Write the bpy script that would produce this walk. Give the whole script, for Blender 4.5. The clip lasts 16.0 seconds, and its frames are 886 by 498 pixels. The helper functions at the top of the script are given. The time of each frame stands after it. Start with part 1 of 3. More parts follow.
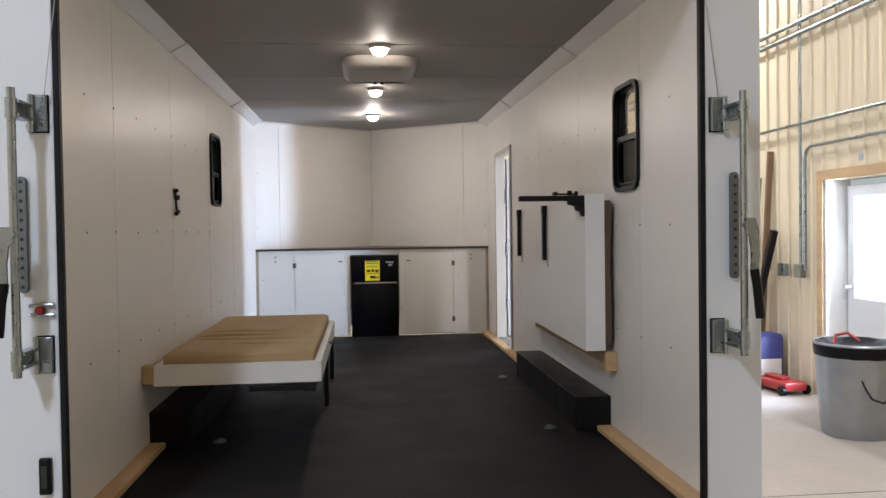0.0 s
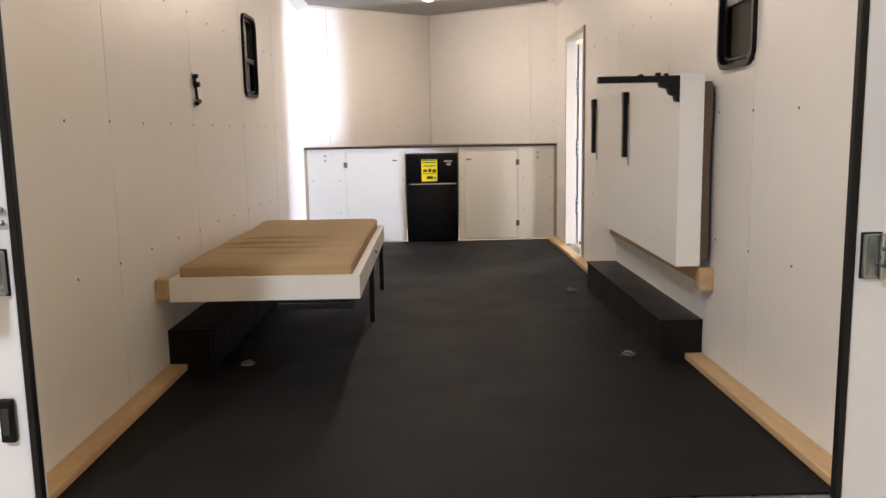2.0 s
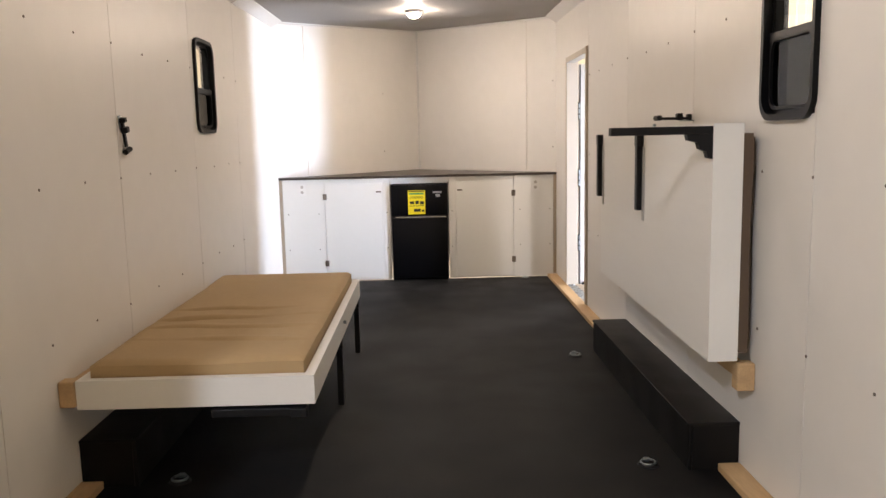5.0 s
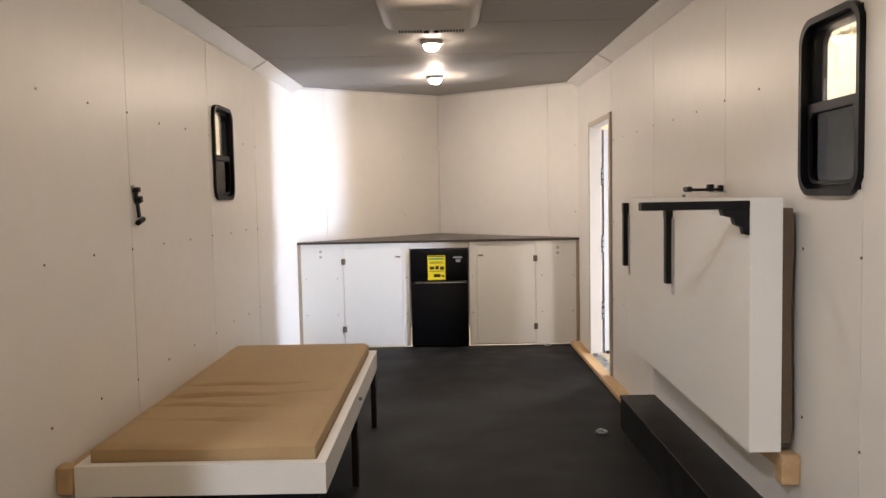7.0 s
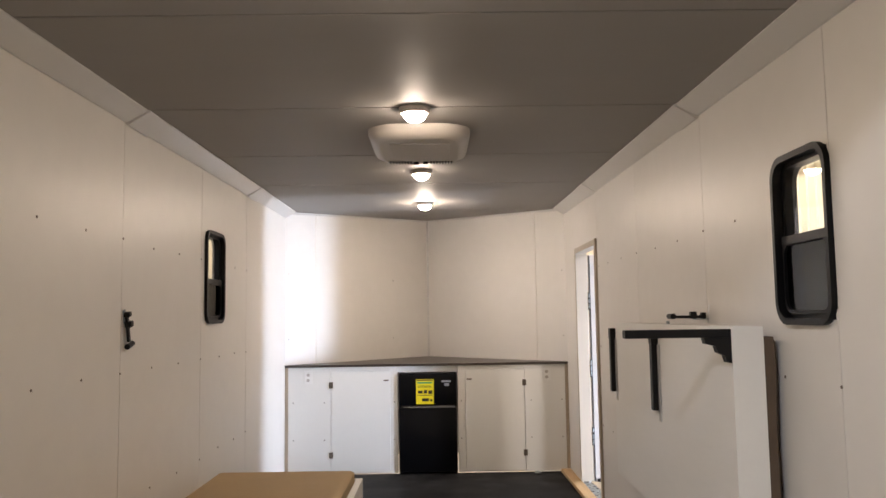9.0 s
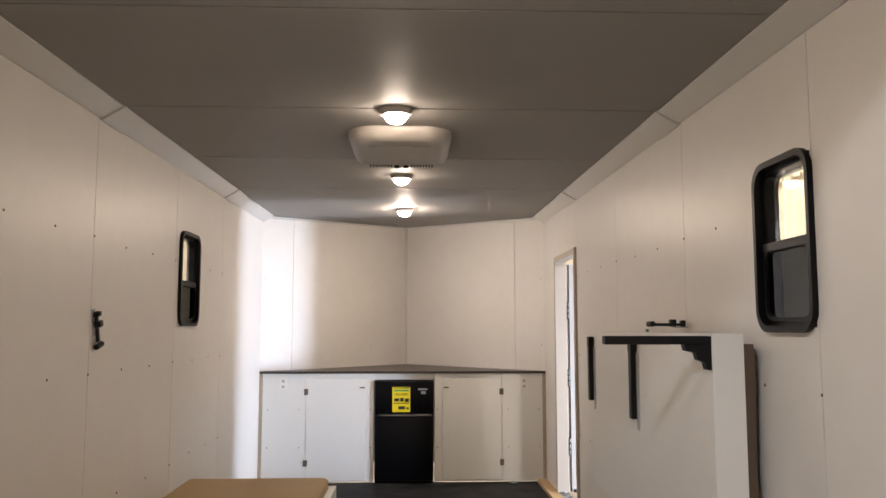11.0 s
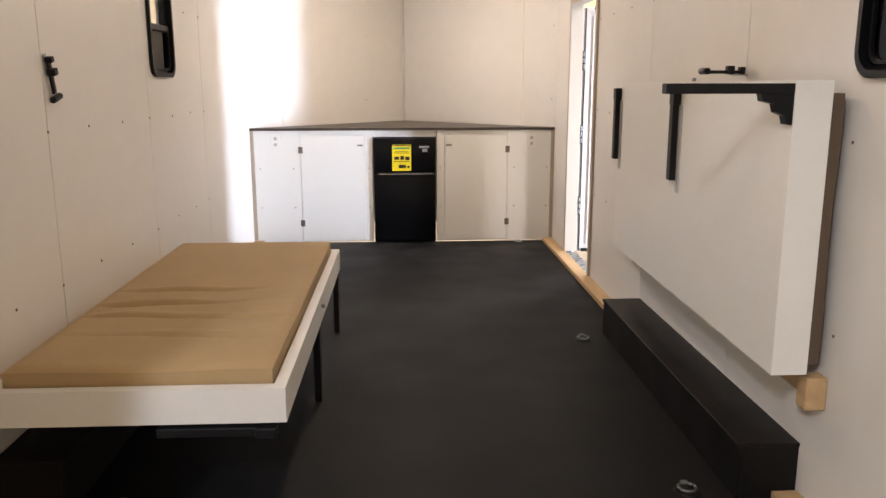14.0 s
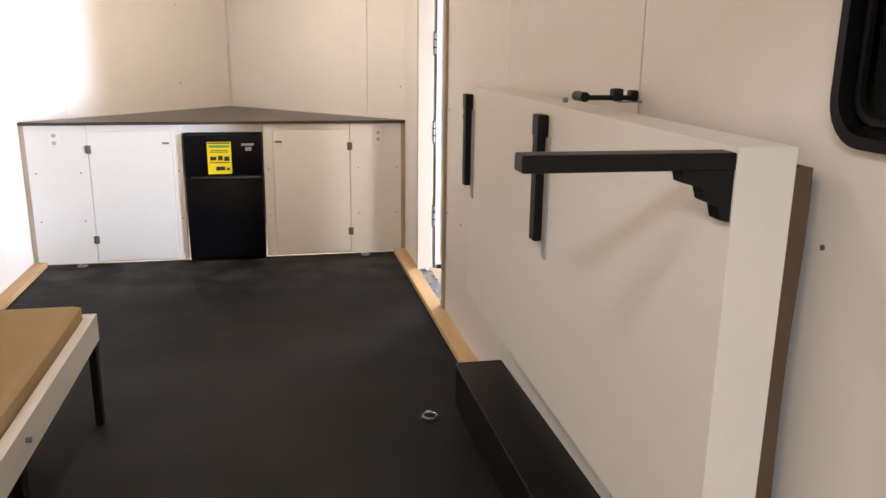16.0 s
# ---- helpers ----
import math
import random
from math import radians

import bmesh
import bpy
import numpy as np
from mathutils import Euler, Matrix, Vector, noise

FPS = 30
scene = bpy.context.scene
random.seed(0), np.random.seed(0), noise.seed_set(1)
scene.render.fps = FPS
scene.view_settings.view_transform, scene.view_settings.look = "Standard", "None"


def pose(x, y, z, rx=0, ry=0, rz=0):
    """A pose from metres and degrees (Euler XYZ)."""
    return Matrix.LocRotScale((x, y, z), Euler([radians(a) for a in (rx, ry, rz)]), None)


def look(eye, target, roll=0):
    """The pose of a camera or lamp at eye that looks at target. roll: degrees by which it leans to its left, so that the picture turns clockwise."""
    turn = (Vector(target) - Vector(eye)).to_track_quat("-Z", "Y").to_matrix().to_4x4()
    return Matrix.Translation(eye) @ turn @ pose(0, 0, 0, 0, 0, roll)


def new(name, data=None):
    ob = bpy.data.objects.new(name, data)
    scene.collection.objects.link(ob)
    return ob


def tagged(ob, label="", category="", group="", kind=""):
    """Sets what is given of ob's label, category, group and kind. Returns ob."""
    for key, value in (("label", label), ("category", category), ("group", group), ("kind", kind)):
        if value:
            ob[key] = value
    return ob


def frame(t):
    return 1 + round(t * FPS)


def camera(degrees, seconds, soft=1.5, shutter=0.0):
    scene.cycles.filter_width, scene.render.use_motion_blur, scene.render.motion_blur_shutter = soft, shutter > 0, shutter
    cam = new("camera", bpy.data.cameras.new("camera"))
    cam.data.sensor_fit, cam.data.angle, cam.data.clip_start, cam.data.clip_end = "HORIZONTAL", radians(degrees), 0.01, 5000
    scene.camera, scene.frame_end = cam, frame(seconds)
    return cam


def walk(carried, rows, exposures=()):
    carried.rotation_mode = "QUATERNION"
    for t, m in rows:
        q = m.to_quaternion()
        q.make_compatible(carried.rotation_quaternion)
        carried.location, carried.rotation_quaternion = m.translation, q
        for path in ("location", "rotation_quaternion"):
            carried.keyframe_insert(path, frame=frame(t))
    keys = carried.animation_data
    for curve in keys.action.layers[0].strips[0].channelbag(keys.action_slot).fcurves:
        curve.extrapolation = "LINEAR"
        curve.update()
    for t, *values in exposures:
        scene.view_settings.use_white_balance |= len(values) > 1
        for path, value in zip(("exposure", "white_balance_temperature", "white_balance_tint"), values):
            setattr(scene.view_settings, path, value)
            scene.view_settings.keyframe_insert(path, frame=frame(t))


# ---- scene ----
cam = camera(58.6, 16.0)
PATH = [
    (0, (-0.122, 0.534, 1.105), (0.08, 2.523, 1.062), -0.8),
    (0.5, (-0.134, 0.711, 1.08), (0.093, 2.695, 0.971), -0.4),
    (1, (-0.09, 0.914, 1.063), (0.076, 2.898, 0.864), -0.8),
    (1.5, (-0.03, 1.074, 1.073), (0.049, 3.058, 0.836), -1.2),
    (2, (-0.03, 1.206, 1.059), (0.002, 3.184, 0.77), -1.0),
    (2.5, (-0.073, 1.4, 1.041), (-0.059, 3.374, 0.721), -0.1),
    (3, (-0.133, 1.556, 1.133), (-0.079, 3.528, 0.804), 1.1),
    (5.5, (0.096, 1.995, 1.282), (0.125, 3.979, 1.032), -1.7),
    (6, (0.095, 2.056, 1.297), (0.099, 4.044, 1.079), -1.2),
    (6.5, (0.085, 2.103, 1.296), (0.087, 4.094, 1.108), -1.0),
    (7, (0.073, 2.078, 1.32), (0.062, 4.073, 1.189), -1.1),
    (7.5, (0.075, 2.055, 1.329), (0.067, 4.055, 1.279), -1.2),
    (8, (0.081, 2.046, 1.335), (0.081, 4.046, 1.364), -1.1),
    (8.5, (0.08, 2.024, 1.34), (0.088, 4.018, 1.49), -1.0),
    (11, (0.081, 2.071, 1.315), (0.154, 4.06, 1.515), 0.0),
    (11.5, (0.074, 2.101, 1.25), (0.126, 4.099, 1.162), 0.8),
    (12, (0.067, 2.104, 1.234), (0.08, 4.083, 0.949), 0.6),
    (12.5, (0.068, 2.098, 1.234), (0.07, 4.075, 0.928), 0.0),
    (13, (0.064, 2.11, 1.235), (0.078, 4.087, 0.928), -0.1),
    (13.5, (0.049, 2.221, 1.222), (0.089, 4.193, 0.893), 0.2),
    (14, (0.001, 2.52, 1.288), (0.095, 4.476, 0.88), -0.1),
    (14.5, (0.065, 2.702, 1.329), (0.276, 4.635, 0.862), -1.4),
    (15, (0.256, 2.991, 1.363), (0.591, 4.892, 0.841), 0.2),
    (15.5, (0.343, 3.171, 1.444), (0.695, 5.072, 0.933), -1.0),
    (16, (0.348, 3.53, 1.448), (0.751, 5.424, 0.949), 0.7),
]
walk(cam, [(t, look(eye, target, roll)) for t, eye, target, roll in PATH], [(0.0, -0.42, 5750, 12), (1.0, -0.24, 6000, 13), (1.5, -0.16, 6150, 14), (2.0, 0.16, 6350, 16), (3.0, 0.3, 6400, 16), (5.5, 0.15, 6400, 16), (7.0, 0.05, 6400, 16), (8.5, -0.08, 6350, 16), (11.0, -0.18, 6350, 16), (12.0, 0.12, 6400, 16), (14.0, 0.3, 6450, 17), (16.0, 0.27, 6550, 17)])

# ---- world and lights ----
world = bpy.data.worlds.new("world")
scene.world = world
world.use_nodes = True
sky = world.node_tree.nodes.new("ShaderNodeTexSky")
sky.sky_type, sky.sun_disc, sky.sun_elevation, sky.sun_rotation = "NISHITA", False, radians(40), radians(90)
world.node_tree.nodes["Background"].inputs[1].default_value = 0.1
world.node_tree.links.new(sky.outputs[0], world.node_tree.nodes["Background"].inputs[0])


def area_lamp(name, m, sx, sy, watts, colour, spread=180):
    d = bpy.data.lights.new(name, "AREA")
    d.shape, d.size, d.size_y, d.energy, d.color, d.spread = "RECTANGLE", sx, sy, watts, colour, radians(spread)
    ob = new(name, d)
    ob.matrix_world = m
    return ob


# daylight through the glazed entry door of the shed
area_lamp("door_daylight", look((4.12, 7.10, 0.62), (0.0, 8.75, 0.95)), 0.36, 1.7, 120, (0.72, 0.84, 1.0), 110)
LAMP_Y = (3.84, 5.40, 6.97, 8.51)


def roof_z(y):
    """Underside of the ceiling, which falls a little towards the rear."""
    return 2.30 - 0.013 * (9.0 - y)


# (-2.3, -0.9) is an unseen fill, added to brighten rear frame and right wall
SHED_LAMPS = ((3.1, 3.6), (-2.8, 3.6), (-2.3, -0.9), (3.1, 9.6), (-2.8, 9.6))
for sx, sy in SHED_LAMPS:
    area_lamp("shed_tube_and_fill", look((sx, sy, 4.28), (sx, sy, 0)), 0.25, 1.3, 210 if sy > 0 else 310, (1.0, 0.95, 0.87) if sy > 0 else (0.88, 0.94, 1.0))


# ---- materials ----
def material(name, colour, rough=0.5, metal=0.0, grain=0.0, scale=8.0, bump=0.0, bscale=60.0, stretch=(1, 1, 1), emit=None,
             strength=0.0, rvar=0.0, wave=0.0, wscale=2.0, vary=0.0, coat=0.0, spec=0.5, stain=None, stain_amount=0.0):
    m = bpy.data.materials.new(name)
    m.use_nodes = True
    nt = m.node_tree
    nd, ln = nt.nodes, nt.links
    b = nd["Principled BSDF"]
    b.inputs["Base Color"].default_value = (*colour, 1)
    b.inputs["Roughness"].default_value = rough
    b.inputs["Metallic"].default_value = metal
    b.inputs["Specular IOR Level"].default_value = spec
    b.inputs["Coat Weight"].default_value = coat
    if emit:
        b.inputs["Emission Color"].default_value = (*emit, 1)
        b.inputs["Emission Strength"].default_value = strength
    co = nd.new("ShaderNodeTexCoord")
    mp = nd.new("ShaderNodeMapping")
    mp.inputs["Scale"].default_value = stretch
    ln.new(co.outputs["Object"], mp.inputs["Vector"])

    def tex(s, detail=4.0):
        n = nd.new("ShaderNodeTexNoise")
        n.inputs["Scale"].default_value, n.inputs["Detail"].default_value = s, detail
        ln.new(mp.outputs[0], n.inputs["Vector"])
        return n

    def ranged(src, lo, hi, a=0.1, c=0.9):
        r = nd.new("ShaderNodeMapRange")
        r.inputs[1].default_value, r.inputs[2].default_value, r.inputs[3].default_value, r.inputs[4].default_value = a, c, lo, hi
        ln.new(src, r.inputs[0])
        return r.outputs[0]

    col = None
    if grain:
        v1, v2 = ranged(tex(scale).outputs[0], 1 - grain, 1 + grain), ranged(tex(scale * 9, 6).outputs[0], 1 - grain * 0.5, 1 + grain * 0.5)
        mul = nd.new("ShaderNodeMath")
        mul.operation = "MULTIPLY"
        ln.new(v1, mul.inputs[0])
        ln.new(v2, mul.inputs[1])
        out = mul.outputs[0]
        if vary:
            oi = nd.new("ShaderNodeObjectInfo")
            m2 = nd.new("ShaderNodeMath")
            m2.operation = "MULTIPLY"
            ln.new(out, m2.inputs[0])
            ln.new(ranged(oi.outputs["Random"], 1 - vary, 1 + vary, 0, 1), m2.inputs[1])
            out = m2.outputs[0]
        vm = nd.new("ShaderNodeVectorMath")
        vm.operation = "SCALE"
        vm.inputs[0].default_value = colour
        ln.new(out, vm.inputs["Scale"])
        col = vm.outputs[0]
        if stain:
            mx = nd.new("ShaderNodeMix")
            mx.data_type = "RGBA"
            mx.inputs[7].default_value = (*stain, 1)
            ln.new(ranged(tex(scale * 0.7, 8).outputs[0], 0, stain_amount, 0.5, 0.8), mx.inputs[0])
            ln.new(col, mx.inputs[6])
            col = mx.outputs[2]
        ln.new(col, b.inputs["Base Color"])
    if rvar:
        ln.new(ranged(tex(scale * 2).outputs[0], rough - rvar, rough + rvar), b.inputs["Roughness"])
    last = None
    for amount, s, dist, det in ((wave, wscale, 0.05, 1.0), (bump, bscale, 0.002, 4.0)):
        if amount:
            bn = nd.new("ShaderNodeBump")
            bn.inputs["Strength"].default_value, bn.inputs["Distance"].default_value = amount, dist
            ln.new(tex(s, det).outputs[0], bn.inputs["Height"])
            if last:
                ln.new(last, bn.inputs["Normal"])
            last = bn.outputs[0]
    if last:
        ln.new(last, b.inputs["Normal"])
    return m


def glass(name, tint, rough=0.0):
    m = bpy.data.materials.new(name)
    m.use_nodes = True
    b = m.node_tree.nodes["Principled BSDF"]
    b.inputs["Base Color"].default_value = (*tint, 1)
    b.inputs["Roughness"].default_value = rough
    b.inputs["Transmission Weight"].default_value = 1.0
    b.inputs["IOR"].default_value = 1.45
    return m


WALL = material("white_wall_panel", (0.74, 0.715, 0.68), 0.40, grain=0.05, scale=1.1, bump=0.04, bscale=220, rvar=0.04, wave=0.05, wscale=0.9, vary=0.015)
# white sheet in truth; the ceiling's shade is put into this grey base colour
CEIL = material("shade_grey_ceiling_sheet", (0.33, 0.315, 0.295), 0.60, spec=0.16, grain=0.03, scale=1.2, rvar=0.04, wave=0.22, wscale=0.8, stretch=(0.25, 2.2, 1))
COVE = material("white_cove_trim", (0.66, 0.65, 0.63), 0.3, grain=0.02, scale=4, wave=0.05, wscale=5)
CABW = material("white_cabinet_paint", (0.76, 0.75, 0.72), 0.42, grain=0.02, scale=3, bump=0.06, bscale=150)
WHITEP = material("white_brushed_paint", (0.78, 0.77, 0.74), 0.5, grain=0.03, scale=6, bump=0.25, bscale=90, stretch=(1, 0.2, 1))
BACKING = material("dark_seam_backing", (0.12, 0.11, 0.10), 0.8, grain=0.1)
RUBBER = material("black_rubber_floor", spec=0.15, colour=(0.0055, 0.0055, 0.006), rough=0.62, grain=0.18, scale=1.4, bump=0.5, bscale=260, rvar=0.1, stain=(0.02, 0.02, 0.02), stain_amount=0.45)


def dust(m, axis, lo, hi, colour, amount):
    """Pale scuffed dust trodden into a floor between two places along an axis."""
    nd, ln = m.node_tree.nodes, m.node_tree.links
    base = nd["Principled BSDF"].inputs["Base Color"]
    sep, n, co = nd.new("ShaderNodeSeparateXYZ"), nd.new("ShaderNodeTexNoise"), nd.new("ShaderNodeTexCoord")
    n.inputs["Scale"].default_value, n.inputs["Detail"].default_value = 4.5, 9.0
    ln.new(co.outputs["Object"], sep.inputs[0])
    ln.new(co.outputs["Object"], n.inputs["Vector"])
    ramp, spots, both, mix = nd.new("ShaderNodeMapRange"), nd.new("ShaderNodeMapRange"), nd.new("ShaderNodeMath"), nd.new("ShaderNodeMix")
    ramp.inputs[1].default_value, ramp.inputs[2].default_value, ramp.inputs[4].default_value = lo, hi, amount
    spots.inputs[1].default_value, spots.inputs[2].default_value = 0.44, 0.70
    both.operation, mix.data_type = "MULTIPLY", "RGBA"
    ln.new(sep.outputs[axis], ramp.inputs[0])
    ln.new(n.outputs[0], spots.inputs[0])
    ln.new(ramp.outputs[0], both.inputs[0])
    ln.new(spots.outputs[0], both.inputs[1])
    ln.new(both.outputs[0], mix.inputs[0])
    ln.new(base.links[0].from_socket, mix.inputs[6])
    mix.inputs[7].default_value = (*colour, 1)
    ln.new(mix.outputs[2], base)


dust(RUBBER, 1, 8.0, 8.7, (0.07, 0.07, 0.072), 0.6)
BLACKBOX = material("black_coated_plywood", spec=0.15, colour=(0.008, 0.0075, 0.0075), rough=0.42, grain=0.2, scale=3, bump=0.2, bscale=160, rvar=0.08, stain=(0.022, 0.02, 0.019), stain_amount=0.3)
PINE = material("raw_pine", (0.50, 0.335, 0.175), 0.6, grain=0.28, scale=3, bump=0.3, bscale=60, stretch=(6, 0.7, 6))
OAK = material("stained_door_casing", (0.40, 0.33, 0.25), 0.55, grain=0.15, scale=4, bump=0.2, stretch=(6, 6, 0.8))
TAN = material("tan_fabric", (0.40, 0.28, 0.145), 0.8, grain=0.09, scale=3, bump=0.35, bscale=700)
BROWN = material("brown_mattress_edge", (0.10, 0.068, 0.045), 0.85, grain=0.1, scale=6, bump=0.3, bscale=400)
BLACKM = material("black_painted_steel", spec=0.15, colour=(0.012, 0.012, 0.013), rough=0.4, grain=0.2, scale=10, bump=0.15, bscale=150)
BLACKP = material("black_plastic", spec=0.15, colour=(0.005, 0.005, 0.0055), rough=0.38, grain=0.1, scale=12)
SEAL = material("black_rubber_seal", spec=0.15, colour=(0.01, 0.01, 0.01), rough=0.45, grain=0.2, scale=10)
FRIDGE = material("black_appliance_paint", spec=0.15, colour=(0.004, 0.004, 0.005), rough=0.3, grain=0.15, scale=8, bump=0.12, bscale=300, coat=0.0)
YELLOW = material("yellow_paper_label", (0.78, 0.62, 0.01), 0.5, grain=0.03, scale=20)
GREENP = material("green_print", (0.06, 0.3, 0.12), 0.5, grain=0.03)
INK = material("black_ink", (0.012, 0.012, 0.012), 0.5, grain=0.05)
GREYP = material("grey_badge", (0.35, 0.37, 0.4), 0.35, grain=0.03)
ZINC = material("zinc_plated_steel", (0.32, 0.36, 0.38), 0.3, metal=1.0, grain=0.12, scale=14, bump=0.1, bscale=80, rvar=0.1)
DARKZINC = material("dull_dark_zinc", (0.16, 0.175, 0.18), 0.45, metal=0.8, grain=0.15, scale=12)
CHROME = material("chrome", (0.75, 0.75, 0.76), 0.14, metal=1.0, grain=0.04)
RUSTY = material("dull_steel_screw", (0.18, 0.15, 0.125), 0.5, metal=0.6, grain=0.15, scale=30)
# pale colour for the reflection drawn beside the folded legs
LEGSHEEN = material("pale_leg_sheen", (0.5, 0.5, 0.49), 0.45, metal=0.3, grain=0.05, scale=8)
COUNTER = material("dark_laminate_top", (0.045, 0.034, 0.028), 0.35, grain=0.2, scale=6, bump=0.08, bscale=120)
OUTW = material("white_exterior_skin", (0.63, 0.66, 0.70), 0.35, grain=0.02, scale=2, wave=0.04, wscale=2)
# white side door leaf, darkened in its colour because it stands in shade
DOORIN = material("shaded_door_liner", (0.50, 0.475, 0.45), 0.5, grain=0.03, scale=4)
CREAM = material("cream_trim", (0.47, 0.42, 0.35), 0.45, grain=0.04, scale=5)
WPLASTIC = material("white_plastic", (0.78, 0.77, 0.75), 0.35, grain=0.02, scale=8)
VENTP = material("off_white_plastic", (0.46, 0.43, 0.39), 0.4, grain=0.03, scale=6)
LENS = material("lit_lamp_lens", (0.9, 0.88, 0.8), 0.3, emit=(1.0, 0.83, 0.63), strength=190.0)
LENSB = material("bright_lamp_lens", (0.9, 0.88, 0.8), 0.3, emit=(1.0, 0.83, 0.63), strength=720.0)
TUBE = material("lit_tube_cover", (0.9, 0.9, 0.85), 0.4, emit=(1.0, 0.9, 0.75), strength=5.0)
DAYGLASS = material("frosted_day_glass", (0.9, 0.92, 0.95), 0.3, emit=(0.9, 0.95, 1.0), strength=3.0)
GLASS = glass("window_glass", (0.9, 0.93, 0.92))
DARKGLASS = glass("screened_window_glass", (0.02, 0.023, 0.022), 0.04)
DARKGLASS.node_tree.nodes["Principled BSDF"].inputs["IOR"].default_value = 1.15
SHEDW = material("cream_ribbed_metal", (0.72, 0.62, 0.44), 0.4, grain=0.04, scale=2, vary=0.02)
CONC = material("concrete_slab", (0.38, 0.34, 0.30), 0.6, grain=0.12, scale=1.6, bump=0.3, bscale=60, stain=(0.3, 0.28, 0.26), stain_amount=0.4)
GALV = material("galvanised_sheet", (0.36, 0.38, 0.40), 0.4, metal=0.85, grain=0.15, scale=9, rvar=0.1)
RED = material("red_enamel", (0.38, 0.03, 0.028), 0.4, grain=0.08, scale=8)
BLUE = material("blue_printed_bag", (0.05, 0.06, 0.25), 0.45, grain=0.15, scale=7)
WOODD = material("weathered_board", (0.17, 0.10, 0.055), 0.65, grain=0.2, scale=4, stretch=(5, 5, 0.6), bump=0.2)
SHEDDOOR = material("white_door_paint", (0.8, 0.8, 0.8), 0.4, grain=0.02, scale=4)


# ---- mesh helpers ----
def box(bm, x0, x1, y0, y1, z0, z1, bevel=0.0, seg=2):
    r = bmesh.ops.create_cube(bm, size=1.0)
    for v in r["verts"]:
        v.co = Vector(((x0 + x1) / 2 + v.co.x * (x1 - x0), (y0 + y1) / 2 + v.co.y * (y1 - y0), (z0 + z1) / 2 + v.co.z * (z1 - z0)))
    if bevel:
        es = list({e for v in r["verts"] for e in v.link_edges})
        bmesh.ops.bevel(bm, geom=es, offset=bevel, segments=seg, affect="EDGES", profile=0.5)
    return bm


def B(*a, **k):
    return box(bmesh.new(), *a, **k)


def rod(bm, p, q, r, seg=14, r2=None):
    p, q = Vector(p), Vector(q)
    m = Matrix.Translation((p + q) / 2) @ (q - p).to_track_quat("Z", "Y").to_matrix().to_4x4()
    bmesh.ops.create_cone(bm, cap_ends=True, segments=seg, radius1=r, radius2=r if r2 is None else r2, depth=(q - p).length, matrix=m)
    return bm


def tube(bm, pts, r, seg=10):
    """A bent round bar through the points."""
    pts = [Vector(p) for p in pts]
    rings = []
    for i, p in enumerate(pts):
        d = (pts[min(i + 1, len(pts) - 1)] - pts[max(i - 1, 0)]).normalized()
        u = d.orthogonal().normalized() if not rings else (ref - d * ref.dot(d)).normalized()
        ref = u
        w = d.cross(u)
        rings.append([bm.verts.new(p + r * (math.cos(a) * u + math.sin(a) * w)) for a in [2 * math.pi * k / seg for k in range(seg)]])
    for a, b in zip(rings, rings[1:]):
        for k in range(seg):
            bm.faces.new((a[k], a[(k + 1) % seg], b[(k + 1) % seg], b[k]))
    bm.faces.new(rings[0][::-1])
    bm.faces.new(rings[-1])
    return bm


def prism(bm, outline, axis, a, b):
    """A flat outline pushed along an axis: the outline holds the two other coordinates in order."""
    def at(p, h):
        c = list(p)
        c.insert(axis, h)
        return bm.verts.new(c)
    lo, hi = [at(p, a) for p in outline], [at(p, b) for p in outline]
    bm.faces.new(lo)
    bm.faces.new(hi)
    for i in range(len(lo)):
        j = (i + 1) % len(lo)
        bm.faces.new((lo[i], lo[j], hi[j], hi[i]))
    bmesh.ops.recalc_face_normals(bm, faces=bm.faces[:])
    return bm


def round_rect(u0, u1, v0, v1, r, n=6):
    pts = []
    for cu, cv, a0 in ((u1 - r, v1 - r, 0), (u0 + r, v1 - r, 90), (u0 + r, v0 + r, 180), (u1 - r, v0 + r, 270)):
        for k in range(n + 1):
            a = radians(a0 + 90 * k / n)
            pts.append((cu + r * math.cos(a), cv + r * math.sin(a)))
    return pts


def ring_x(bm, outer, inner, x0, x1):
    """A ring between two outlines in y and z, from x0 to x1."""
    vs = [[bm.verts.new((x, *p)) for p in o] for o, x in ((outer, x0), (outer, x1), (inner, x1), (inner, x0))]
    n = len(outer)
    for s in range(4):
        a, b = vs[s], vs[(s + 1) % 4]
        for i in range(n):
            j = (i + 1) % n
            bm.faces.new((a[i], a[j], b[j], b[i]))
    bmesh.ops.recalc_face_normals(bm, faces=bm.faces[:])
    return bm


def mesh_of(name, bm, mat, smooth=False):
    me = bpy.data.meshes.new(name)
    if smooth:
        for f in bm.faces:
            f.smooth = True
    bm.to_mesh(me)
    bm.free()
    me.materials.append(mat)
    if smooth:
        me.set_sharp_from_angle(angle=radians(38))
    return me


def part(name, bm, mat, parent=None, label="", smooth=False):
    ob = new(name, mesh_of(name, bm, mat, smooth))
    if parent is not None:
        ob.parent = parent
    if label:
        tagged(ob, label)
    return ob


def thing(name, label, category, group="", at=(0, 0, 0), rz=0):
    ob = new(name)
    ob.empty_display_size = 0.05
    ob.matrix_world = pose(*at, 0, 0, rz)
    return tagged(ob, label, category, group)


def solid(name, bm, mat, label, category, group="", kind="", smooth=False):
    return tagged(part(name, bm, mat, smooth=smooth), label, category, group, kind)


